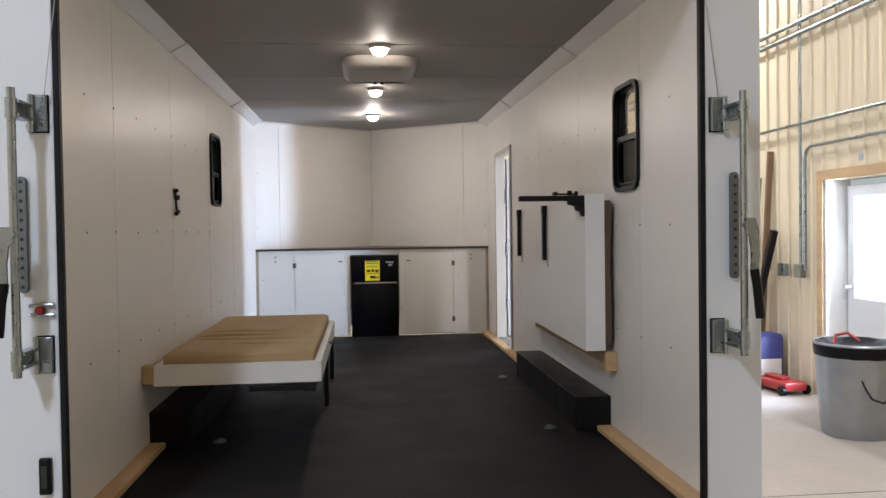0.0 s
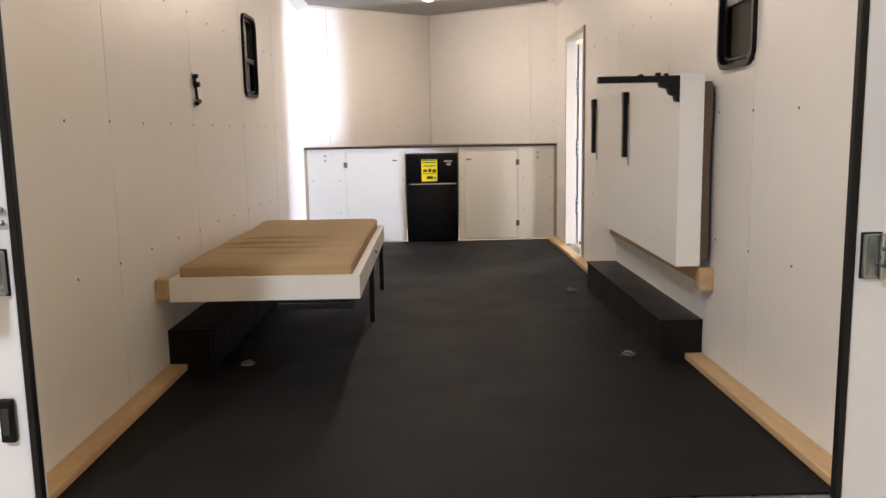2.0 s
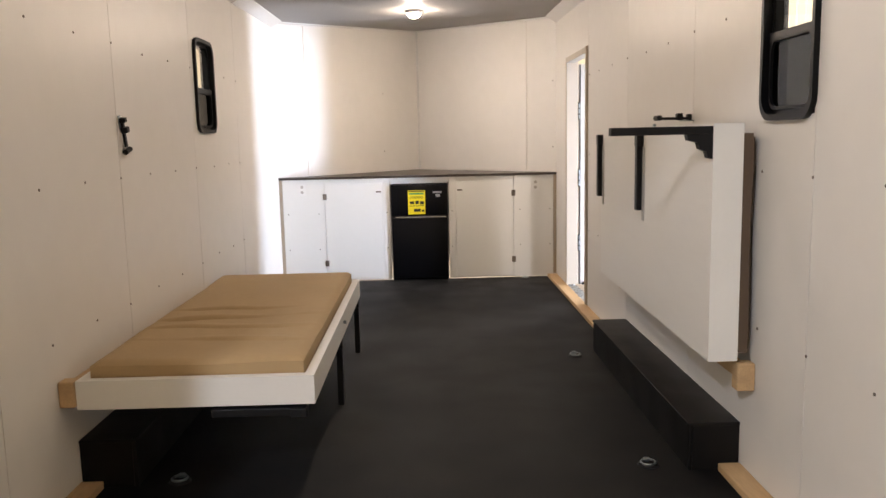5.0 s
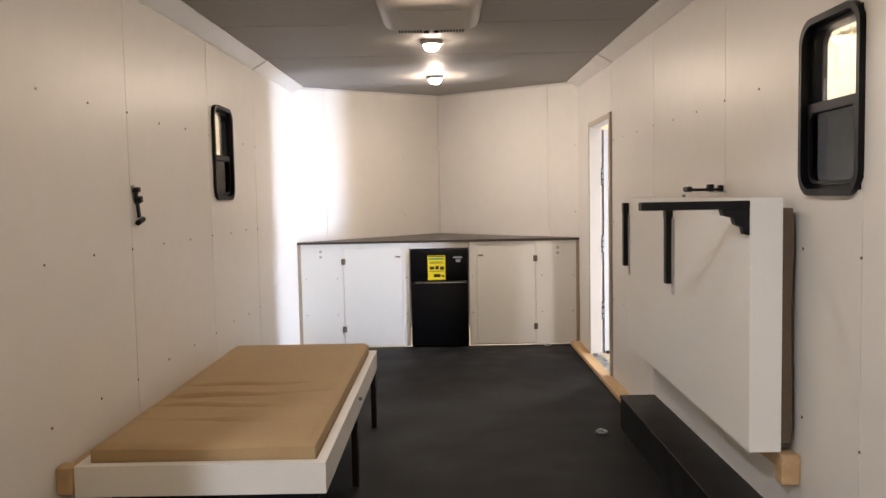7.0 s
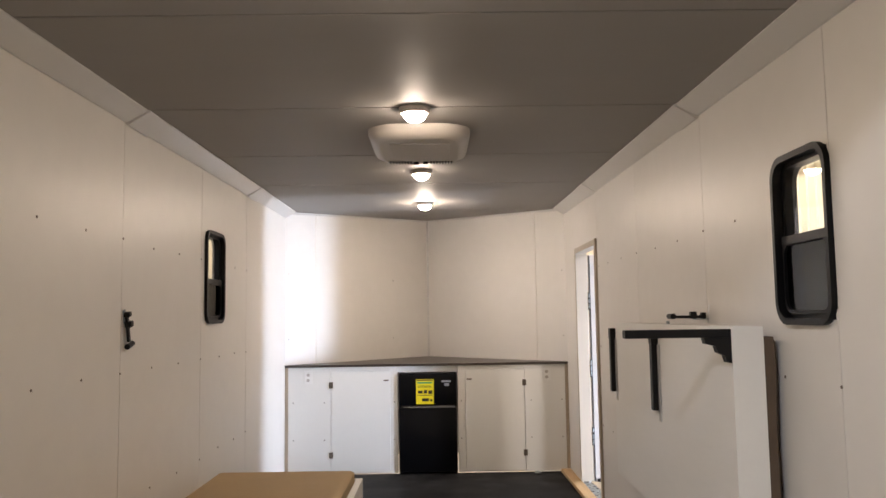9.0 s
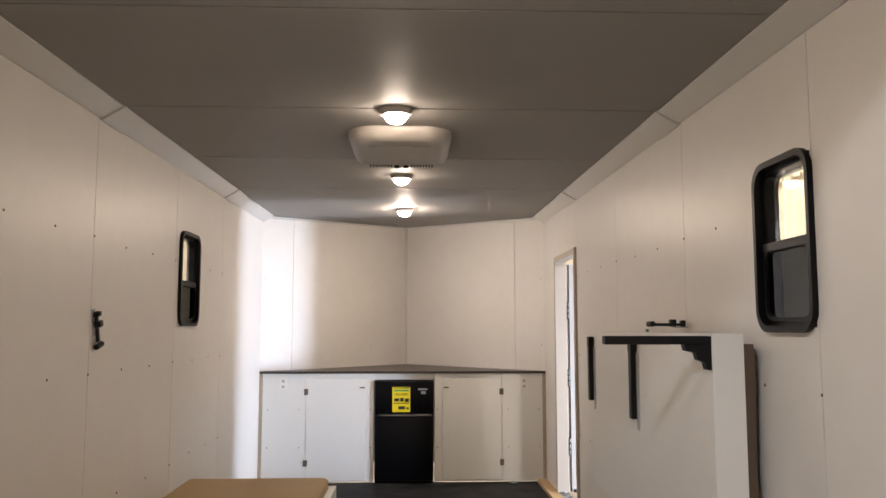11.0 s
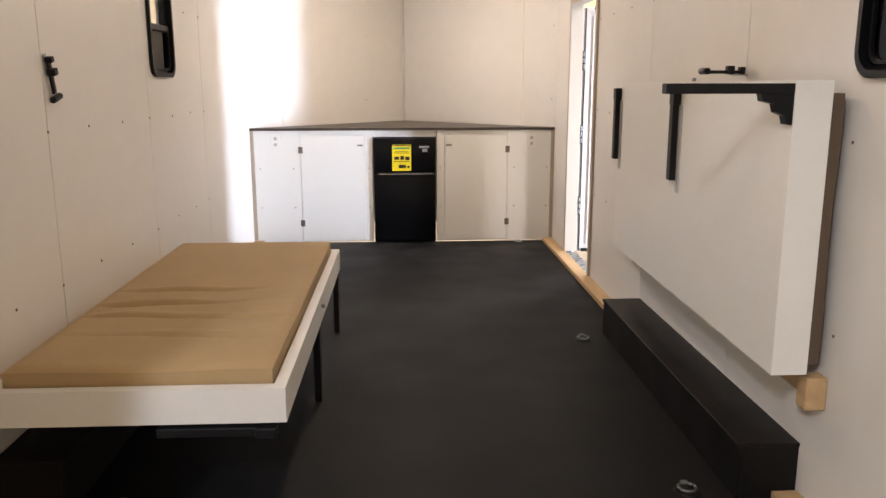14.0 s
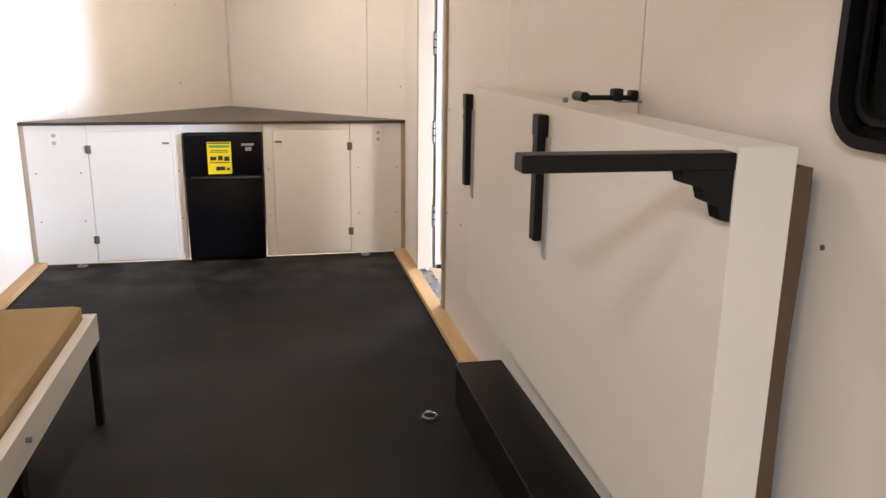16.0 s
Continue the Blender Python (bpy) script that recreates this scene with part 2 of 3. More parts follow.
def slabs(bm, x0, x1, y0, y1, z0, z1, holes):
    """A slab in y and z with rectangular holes (y0, y1, z0, z1)."""
    ys = sorted({y0, y1, *[c for h in holes for c in h[:2] if y0 < c < y1]})
    zs = sorted({z0, z1, *[c for h in holes for c in h[2:] if z0 < c < z1]})
    for a, b in zip(ys, ys[1:]):
        for c, d in zip(zs, zs[1:]):
            if not any(h[0] <= (a + b) / 2 <= h[1] and h[2] <= (c + d) / 2 <= h[3] for h in holes):
                box(bm, x0, x1, a, b, c, d)
    return bm


# ---- trailer shell ----
W, REAR, FRONT, TOP = 1.23, 3.37, 9.0, 2.30
HALF = {-1: 1.245, 1: W}  # each side wall from the middle line
APEX, NOSE_TOP = 10.36, 2.37
WIN_R = (4.29, 4.637, 1.318, 1.835)
WIN_L = (6.575, 6.94, 1.343, 1.858)
DOOR = (7.64, 8.43, 0.0, 1.85)

floor = solid("floor", B(-HALF[-1] - 0.02, W + 0.02, REAR, FRONT + 0.02, -0.06, 0.0), RUBBER, "black rubber coin-smooth trailer floor with pale scuffs", "floor", kind="structure")


def side_wall(name, s, holes, seams, label):
    wall = solid(name, slabs(bmesh.new(), *sorted((s * (HALF[s] + 0.006), s * (HALF[s] + 0.05))), REAR, FRONT, -0.06, TOP, holes), BACKING, label, "wall", kind="structure")
    for a, b in zip(seams, seams[1:]):
        part("panel", slabs(bmesh.new(), *sorted((s * HALF[s], s * (HALF[s] + 0.006))), a + 0.0022, b - 0.0022, 0.0, TOP, [h for h in holes]), WALL, wall)
    part("outer_skin", slabs(bmesh.new(), *sorted((s * (HALF[s] + 0.05), s * (HALF[s] + 0.065))), REAR, FRONT, -0.12, TOP + 0.05, holes), OUTW, wall, "white aluminium outer skin")
    return wall


wall_left = side_wall("wall_left", -1, [WIN_L], (REAR, 4.28, 5.37, 6.50, 7.56, FRONT), "white panelled trailer side wall with fine vertical seams")
wall_right = side_wall("wall_right", 1, [WIN_R, DOOR], (REAR, 4.28, 5.37, 6.50, 7.60, FRONT), "white panelled trailer side wall with fine vertical seams")


def nose_wall(name, s):
    # split at one vertical seam
    def pt(f, k):
        return Vector((s * HALF[s] * (1 - f), FRONT + f * (APEX - FRONT), k * (TOP + f * (NOSE_TOP - TOP))))
    wall = None
    for nm, f0, f1 in (("corner", 0.0, 0.185), ("main", 0.188, 1.0)):
        bm = bmesh.new()
        cols = [f0 + (f1 - f0) * i / 10 for i in range(11)]
        rows = [i / 8 for i in range(9)]
        g = [[bm.verts.new(pt(f, z)) for f in cols] for z in rows]
        fs = [bm.faces.new((g[j][i], g[j][i + 1], g[j + 1][i + 1], g[j + 1][i])) for j in range(len(rows) - 1) for i in range(10)]
        ex = bmesh.ops.extrude_face_region(bm, geom=fs)
        for v in ex["geom"]:
            if isinstance(v, bmesh.types.BMVert):
                v.co += Vector((s * 0.01, 0.05, 0))
        bmesh.ops.recalc_face_normals(bm, faces=bm.faces[:])
        if wall is None:
            wall = solid(name, bm, WALL, "white panelled wall of the trailer's pointed nose", "wall", kind="structure", smooth=True)
        else:
            part("panel", bm, WALL, wall, smooth=True)
    return wall


nose_left = nose_wall("wall_front_left", -1)
nose_right = nose_wall("wall_front_right", 1)
part("corner_strip", rod(bmesh.new(), (0, APEX - 0.012, 0.94), (0, APEX - 0.012, NOSE_TOP), 0.011, 12), COVE, nose_left, smooth=True)
for s, wall in ((-1, nose_left), (1, nose_right)):
    part("ceiling_bead", rod(bmesh.new(), (s * (HALF[s] - 0.012), FRONT, TOP - 0.006), (s * 0.012, APEX - 0.02, NOSE_TOP - 0.006), 0.012, 12), COVE, wall, "glossy white bead under the ceiling", smooth=True)

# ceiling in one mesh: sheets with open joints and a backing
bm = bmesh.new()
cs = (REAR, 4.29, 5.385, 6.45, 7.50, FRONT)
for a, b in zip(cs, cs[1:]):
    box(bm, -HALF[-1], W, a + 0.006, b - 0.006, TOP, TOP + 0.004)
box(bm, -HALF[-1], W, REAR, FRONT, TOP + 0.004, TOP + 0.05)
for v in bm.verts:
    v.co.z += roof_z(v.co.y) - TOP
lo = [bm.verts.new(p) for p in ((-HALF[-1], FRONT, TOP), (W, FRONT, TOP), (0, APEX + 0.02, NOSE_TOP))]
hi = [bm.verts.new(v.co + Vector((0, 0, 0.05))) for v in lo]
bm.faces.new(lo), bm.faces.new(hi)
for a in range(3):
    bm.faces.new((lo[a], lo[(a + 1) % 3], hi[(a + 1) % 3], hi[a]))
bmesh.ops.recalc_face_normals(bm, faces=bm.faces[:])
ceiling = solid("ceiling", bm, CEIL, "glossy white metal sheet ceiling with cross seams, coloured grey for its shade", "ceiling", kind="structure")
ceiling.data.materials.append(BACKING)
for p in ceiling.data.polygons:
    if p.center.y < FRONT and p.center.z > roof_z(p.center.y) + 0.0035:
        p.material_index = 1

# angled cove trim
for s, nm in ((-1, "cove_trim_left"), (1, "cove_trim_right")):
    cove = None
    for a, b, d in ((REAR, 5.375, 0.0), (5.375, 7.55, 0.004), (7.55, FRONT - 0.02, 0.0)):
        h = HALF[s]
        o = [(s * h, TOP - 0.055 - d), (s * (h - 0.010), TOP - 0.055 - d), (s * (h - 0.095 - d), TOP - 0.006), (s * (h - 0.095 - d), TOP - 0.0005), (s * h, TOP - 0.0005)]
        bm = bmesh.new()
        lo, hi = [bm.verts.new((x, a, z)) for x, z in o], [bm.verts.new((x, b - 0.002, z)) for x, z in o]
        bm.faces.new(lo), bm.faces.new(hi)
        for i in range(5):
            bm.faces.new((lo[i], lo[(i + 1) % 5], hi[(i + 1) % 5], hi[i]))
        bmesh.ops.recalc_face_normals(bm, faces=bm.faces[:])
        for v in bm.verts:
            v.co.z += roof_z(v.co.y) - TOP
        if cove is None:
            cove = solid(nm, bm, COVE, "white angled metal cove trim under the ceiling", "trim", kind="structure")
        else:
            part("trim_length", bm, COVE, cove)
    h = HALF[s]
    for a in (5.376, 7.56):
        z = roof_z(a + 0.12)
        bm = prism(bmesh.new(), [(s * (h - 0.0005), z - 0.064), (s * (h - 0.012), z - 0.066), (s * (h - 0.106), z - 0.010), (s * (h - 0.106), z - 0.005), (s * (h - 0.0005), z - 0.005)], 1, a, a + 0.24)
        part("splice_cover", bm, COVE, cove, "white metal cover over the trim joint")

# rear frame with its black seal
rear = solid("rear_frame", B(-1.36, -1.15, REAR - 0.05, REAR, -0.12, 2.4, bevel=0.006), OUTW, "white rear door frame of the trailer with black seal", "door frame", kind="structure")
part("post", B(1.130, 1.345, REAR - 0.05, REAR, -0.12, 2.4, bevel=0.006), OUTW, rear)
part("header", B(-1.147, 1.127, REAR - 0.05, REAR, 2.2, 2.4), OUTW, rear)
part("sill", B(-1.147, 1.127, REAR - 0.05, REAR, -0.12, -0.004), ZINC, rear, "steel threshold plate")
for s in (-1, 1):
    so = 0.005 if s > 0 else 0.025
    part("seal", B(*sorted((s * (1.105 + so), s * (1.126 + so))), REAR - 0.056, REAR - 0.028, 0.0, 2.2, bevel=0.004), SEAL, rear, "black rubber seal")
    part("return", B(*sorted((s * 1.152, s * HALF[s])), REAR + 0.0005, REAR + 0.02, 0.0, 2.28), OUTW, rear)

# plain steel underbody that carries the floor
solid("underbody", B(-1.0, 1.0, REAR + 0.15, FRONT - 0.05, -0.47, -0.0605), BLACKM, "plain black steel underbody carrying the trailer floor", "chassis", kind="structure")

# baseboards of raw pine
for nm, s, a, b in (("baseboard_a", -1, REAR + 0.03, 4.755), ("baseboard_b", 1, REAR + 0.03, 4.755), ("baseboard_c", -1, 6.50, 8.98), ("baseboard_d", 1, 6.50, 8.98)):
    solid(nm, B(*sorted((s * (HALF[s] - 0.085), s * (HALF[s] - 0.001))), a, b, 0.0, 0.03, bevel=0.004), PINE, "raw pine board laid along the wall foot", "baseboard", kind="structure")


# ---- windows ----
def window(name, s, y0, y1, z0, z1, split, label):
    x = s * HALF[s]
    win = solid(name, ring_x(bmesh.new(), round_rect(y0 - 0.014, y1 + 0.014, z0 - 0.016, z1 + 0.016, 0.075), round_rect(y0 + 0.004, y1 - 0.004, z0 + 0.004, z1 - 0.004, 0.062), *sorted((x - s * 0.018, x + s * 0.02))), BLACKP, label, "window", kind="structure", smooth=True)
    part("window_frame", ring_x(bmesh.new(), round_rect(y0 + 0.001, y1 - 0.001, z0 + 0.001, z1 - 0.001, 0.06), round_rect(y0 + 0.018, y1 - 0.018, z0 + 0.018, z1 - 0.018, 0.05), *sorted((x + s * 0.012, x + s * 0.062))), BLACKP, win, smooth=True)
    part("mullion", B(*sorted((x - s * 0.002, x + s * 0.028)), y0 + 0.015, y1 - 0.015, split - 0.016, split + 0.016, bevel=0.004), BLACKP, win)
    part("pane", B(*sorted((x + s * 0.016, x + s * 0.020)), y0 + 0.018, y1 - 0.018, split + 0.016, z1 - 0.018), GLASS, win, "clear upper pane")
    part("pane", B(*sorted((x + s * 0.010, x + s * 0.014)), y0 + 0.018, y1 - 0.018, z0 + 0.018, split - 0.016), DARKGLASS, win, "dark screened lower pane")
    part("sash_rail", ring_x(bmesh.new(), round_rect(y0 + 0.02, y1 - 0.02, z0 + 0.02, split + 0.01, 0.045), round_rect(y0 + 0.030, y1 - 0.030, z0 + 0.030, split - 0.012, 0.04), *sorted((x - s * 0.001, x + s * 0.009))), BLACKP, win, smooth=True)
    return win


window("window_1", 1, *WIN_R, 1.575, "black framed two-pane trailer window with rounded corners")
window("window_2", -1, *WIN_L, 1.575, "black framed two-pane trailer window with rounded corners")

# ---- side door ----
y0, y1, z0, z1 = DOOR
casing = solid("door_casing", B(W - 0.016, W + 0.07, y0 - 0.035, y0 + 0.006, 0.03, z1 + 0.04, bevel=0.003), OAK, "thin brown wood casing round the open side door", "door frame", kind="structure")
part("jamb", B(W - 0.010, W + 0.085, y1 - 0.006, y1 + 0.035, 0.03, z1 + 0.04, bevel=0.003), CREAM, casing, "pale cream jamb")
part("head", B(W - 0.012, W + 0.07, y0 + 0.008, y1 - 0.008, z1 - 0.004, z1 + 0.038, bevel=0.003), CREAM, casing)
part("threshold", B(W - 0.001, W + 0.08, y0 + 0.008, y1 - 0.008, 0.0, 0.02), ZINC, casing, "aluminium threshold")
side_door = thing("side_door", "white trailer side door standing open to the outside", "door")
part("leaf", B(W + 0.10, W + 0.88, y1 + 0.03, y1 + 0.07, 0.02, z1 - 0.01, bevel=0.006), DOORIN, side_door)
part("edge_seal", B(W + 0.103, W + 0.108, y1 + 0.006, y1 + 0.0285, 0.03, z1 - 0.02), SEAL, side_door, "black rubber seal")
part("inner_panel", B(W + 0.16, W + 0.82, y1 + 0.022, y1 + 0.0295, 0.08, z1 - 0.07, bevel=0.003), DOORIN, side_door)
for hz in (0.38, 0.92, 1.46):
    hg = part("hinge", B(W + 0.0855, W + 0.1025, y1 + 0.001, y1 + 0.012, hz - 0.07, hz + 0.07, bevel=0.002), BLACKM, side_door, "black steel hinge")
    for dz in (-0.045, 0.0, 0.045):
        part("knuckle", rod(bmesh.new(), (W + 0.094, y1 - 0.006, hz + dz - 0.018), (W + 0.094, y1 - 0.006, hz + dz + 0.018), 0.007, 10), ZINC, hg)
part("bottom_seal", B(W + 0.125, W + 0.87, y1 + 0.012, y1 + 0.0285, 0.022, 0.045), SEAL, side_door, "black rubber seal")
part("door_holder", tube(bmesh.new(), [(W + 0.05, y0 + 0.25, z1 - 0.05), (W + 0.09, y0 + 0.45, z1 - 0.055), (W + 0.2, y1 + 0.02, z1 - 0.06)], 0.008), BLACKM, side_door)


# ---- wheel boxes ----
for s in (-1, 1):
    wb = thing("wheel_box", "black coated plywood wheel box against the wall", "wheel box", "wheel boxes")
    part("front_board", B(*sorted((s * 1.035, s * 1.05)), 4.765, 6.475, 0.0, 0.172, bevel=0.002), BLACKBOX, wb)
    part("lid", B(*sorted((s * 1.03, s * (HALF[s] - 0.001))), 4.76, 6.48, 0.1725, 0.186, bevel=0.003), BLACKBOX, wb)
    part("end_board", B(*sorted((s * 1.051, s * (HALF[s] - 0.001))), 4.765, 4.78, 0.0, 0.172, bevel=0.002), BLACKBOX, wb)
    part("end_board", B(*sorted((s * 1.051, s * (HALF[s] - 0.001))), 6.46, 6.475, 0.0, 0.172, bevel=0.002), BLACKBOX, wb)


# ---- folding beds: local x from the wall into the room, y along it, z up ----
def leg_mesh(length):
    """A square tube leg hanging from its hinge at the origin."""
    return B(-0.014, 0.014, -0.0225, 0.0225, -length, 0.0, bevel=0.003)


def leg_bracket():
    bm = prism(bmesh.new(), [(0.0, 0.0), (0.085, 0.0), (0.082, -0.016), (0.06, -0.022), (0.05, -0.045), (0.028, -0.052), (0.02, -0.085), (0.0, -0.09)], 1, -0.018, 0.018)
    return bm


def mattress(bm, x0, x1, y0, y1, z0, z1):
    nx, ny = 40, 190
    def edge(u, n):
        d = min(u, 1 - u) * n
        return d
    top = []
    for i in range(nx + 1):
        row = []
        for j in range(ny + 1):
            u, v = i / nx, j / ny
            x, y = x0 + (x1 - x0) * u, y0 + (y1 - y0) * v
            d = min(u * (x1 - x0), (1 - u) * (x1 - x0), v * (y1 - y0), (1 - v) * (y1 - y0))
            drop = 0.016 * max(0, 1 - d / 0.035) ** 2
            h = z1 - drop + 0.006 * noise.noise(Vector((x * 3, y * 3, 0.3)))
            for fy, amp, ph in ((y0 + 0.50, 0.008, 0.0), (y0 + 0.68, 0.010, 1.3), (y0 + 0.86, 0.010, 2.1), (y0 + 0.27, 0.008, 4.0)):
                c = fy + 0.05 * noise.noise(Vector((x * 4, ph, 1.7))) + 0.06 * (u - 0.5) * math.sin(ph)
                w = math.exp(-((y - c) / 0.012) ** 2) * max(0, noise.noise(Vector((x * 2.4, ph * 3, 5.0))) + 0.6)
                fade = 0.55 * min(1.0, u / 0.18, (1 - u) / 0.18)
                h -= amp * w * 3.2 * fade
                h += fade * amp * 1.8 * math.exp(-((y - c - 0.03) / 0.022) ** 2) * max(0, noise.noise(Vector((x * 2.4, ph * 3, 5.0))) + 0.6)
            row.append(bm.verts.new((x, y, h)))
        top.append(row)
    for i in range(nx):
        for j in range(ny):
            bm.faces.new((top[i][j], top[i + 1][j], top[i + 1][j + 1], top[i][j + 1]))
    rim = [top[i][0] for i in range(nx + 1)] + [top[nx][j] for j in range(1, ny + 1)] + [top[i][ny] for i in range(nx - 1, -1, -1)] + [top[0][j] for j in range(ny - 1, 0, -1)]
    low = [bm.verts.new((v.co.x, v.co.y, z0)) for v in rim]
    for i in range(len(rim)):
        j = (i + 1) % len(rim)
        bm.faces.new((rim[i], low[i], low[j], rim[j]))
    bm.faces.new(low)
    bmesh.ops.recalc_face_normals(bm, faces=bm.faces[:])
    return bm


def bed(open_down):
    nm = "lowered" if open_down else "folded"
    label = "fold-down bunk with white frame and tan mattress, lowered on black legs" if open_down else "fold-up bunk stowed against the wall showing its white underside"
    b = thing("wall_bunk", label, "bunk bed", "wall bunks")
    BW, BL, H = 0.842, 1.93, 0.093
    part("side_rail", B(BW - 0.036, BW, 0.0, BL, 0.0, H), WHITEP, b)
    part("side_rail", B(0.0, 0.036, 0.0, BL, 0.0, H), WHITEP, b)
    part("end_rail", B(0.036, BW - 0.036, 0.0, 0.036, 0.0, H), WHITEP, b)
    part("end_rail", B(0.036, BW - 0.036, BL - 0.036, BL, 0.0, H), WHITEP, b)
    part("deck", B(0.0, BW, 0.0, BL, -0.012, 0.0), WHITEP, b, "white painted plywood deck")
    if open_down:
        part("mattress", mattress(bmesh.new(), 0.037, BW - 0.042, 0.045, BL - 0.045, 0.0, H + 0.056), TAN, b, "tan fabric mattress with soft creases", smooth=True)
    else:
        part("mattress", mattress(bmesh.new(), 0.03, BW - 0.035, 0.005, BL - 0.01, H + 0.001, H + 0.050), BROWN, b, "brown edge of the stowed mattress", smooth=True)
    LEG = 0.352
    for k, ly in enumerate((0.012, 0.97, 1.90)):
        down = (k > 0) if open_down else (k == 0)
        lx = BW - 0.022
        leg = part("leg", leg_mesh(LEG - 0.015 if open_down else LEG), BLACKM, b, "black square steel leg")
        leg.matrix_basis = pose(lx, ly + 0.01, -0.0125) if down else pose(lx - 0.012, ly + 0.01, -0.0267 if not open_down else -0.04, 0, 90, 0)
        if down and not open_down:
            br = part("bracket", leg_bracket(), BLACKM, leg, "black moulded corner bracket")
            br.matrix_basis = pose(-0.019, 0, -0.0005, 0, 180, 0) @ pose(0, 0, 0, 180, 0, 0) @ Matrix.Diagonal((1, 1, -1, 1))
            br.matrix_basis = Matrix(((-1, 0, 0, -0.014), (0, 1, 0, 0), (0, 0, 1, 0), (0, 0, 0, 1)))
        else:
            if not open_down:
                # added strip that paints the panel's sheen next to the leg
                part("leg_plate", B(-0.0139, -0.0095, -0.058, -0.024, -LEG - 0.045, -0.057), LEGSHEEN, leg, "pale grey strip standing for the sheen beside the leg")
            hg = part("hinge", B(-0.0138, 0.017, -0.034, 0.021, -0.055, 0.004, bevel=0.003), BLACKM, leg)
    part("latch_bolt", rod(bmesh.new(), (BW, 1.0, 0.05), (BW + 0.014, 1.0, 0.05), 0.008, 10), ZINC, b, "small steel bolt")
    return b


low_bed = bed(True)
low_bed.matrix_world = pose(-1.188, 4.655, 0.352)
up_bed = bed(False)
# stowed: the outer edge points up and the underside faces the room
up_bed.matrix_world = Matrix(((0, 0, 1, 1.072), (0, 1, 0, 4.65), (1, 0, 0, 0.456), (0, 0, 0, 1))) @ pose(0, 0, 0, 1.2, 0, 0)
for s in (-1, 1):
    lg = solid("bed_ledger", B(*sorted((s * (1.196 if s < 0 else 1.212), s * (HALF[s] - 0.001))), 4.70, 6.60, 0.355, 0.425, bevel=0.004), PINE, "raw pine ledger board screwed to the wall under the bunk", "ledger", "bunk ledgers")
    part("end_block", B(*sorted((s * (1.190 if s < 0 else 1.165), s * (HALF[s] - 0.001))), 4.64, 4.699, 0.352 if s < 0 else 0.345, 0.447, bevel=0.006), PINE, lg, "raw pine end block")


# ---- rubber hold-down straps ----
def strap(m, label):
    t = thing("hold_down_strap", label, "strap", "rubber straps")
    part("wall_plate", B(-0.012, 0.012, 0.0, 0.004, -0.03, 0.03, bevel=0.001), ZINC, t, "small steel plate")
    part("strap_body", B(-0.011, 0.011, 0.006, 0.018, -0.11, 0.02, bevel=0.004), BLACKM, t)
    part("grip", rod(bmesh.new(), (-0.03, 0.015, -0.125), (0.03, 0.015, -0.125), 0.012, 10), BLACKM, t)
    part("knob", B(-0.016, 0.016, 0.004, 0.034, -0.045, -0.02, bevel=0.004), BLACKM, t)
    part("knob", B(-0.014, 0.014, 0.004, 0.03, 0.0, 0.02, bevel=0.004), BLACKM, t)
    t.matrix_world = m
    return t


strap(pose(-HALF[-1] + 0.001, 5.40, 1.365, 0, 0, -90) @ pose(0, 0, 0, 0, 14, 0), "black rubber hold-down strap hanging on the wall")
strap(Matrix(((0, 0, 1, W - 0.032), (1, 0, 0, 5.36), (0, 1, 0, 1.318), (0, 0, 0, 1))), "black rubber hold-down strap over the stowed bunk")


# ---- floor rings ----
def floor_ring(x, y):
    t = thing("tie_down_ring", "steel tie-down ring recessed in the rubber floor", "tie-down", "floor rings", (x, y, 0))
    part("dish", rod(bmesh.new(), (0, 0, 0.0), (0, 0, 0.004), 0.042, 20, 0.038), BLACKM, t, smooth=True)
    part("ring", tube(bmesh.new(), [(0.028 * math.cos(a), 0.028 * math.sin(a), 0.012) for a in [2 * math.pi * k / 16 for k in range(17)]], 0.005, 8), ZINC, t, smooth=True)
    part("clip", B(-0.012, 0.012, 0.018, 0.036, 0.004, 0.02, bevel=0.003), ZINC, t)


for x, y in ((0.90, 4.82), (-0.893, 4.80), (0.907, 6.37), (-0.935, 8.93), (0.935, 8.93)):
    floor_ring(x, y)


# ---- front cabinet ----
def cabinet(name, s, label):
    c = thing(name, label, "cabinet", "front cabinets")
    X = lambda a, b: sorted((s * a, s * b))
    part("body", B(*X(0.262, HALF[s] - 0.03), FRONT + 0.004, FRONT + 0.02, 0.012, 0.925), CABW, c)
    part("fixed_panel", B(*X(0.845, HALF[s] - 0.03), FRONT - 0.012, FRONT + 0.003, 0.012, 0.925, bevel=0.002), CABW, c)
    door = part("door", B(*X(0.327, 0.842), FRONT - 0.013, FRONT + 0.003, 0.022, 0.885, bevel=0.003), CABW, c)
    part("stile", B(*X(0.262, 0.3245), FRONT - 0.012, FRONT + 0.003, 0.012, 0.925, bevel=0.002), CABW, c)
    part("top_rail", B(*X(0.3255, 0.8435), FRONT - 0.012, FRONT + 0.003, 0.8865, 0.925, bevel=0.001), CABW, c)
    for hz in (0.17, 0.77):
        h = part("hinge", B(*X(0.825, 0.86), FRONT - 0.017, FRONT - 0.0135, hz - 0.026, hz + 0.026, bevel=0.001), RUSTY, door, "small dark steel butt hinge")
        part("pin", rod(bmesh.new(), (s * 0.8425, FRONT - 0.019, hz - 0.027), (s * 0.8425, FRONT - 0.019, hz + 0.027), 0.004, 8), RUSTY, h)
    part("latch", B(*X(0.34, 0.385), FRONT - 0.022, FRONT - 0.0135, 0.80, 0.812, bevel=0.002), RUSTY, door, "small black barrel latch")
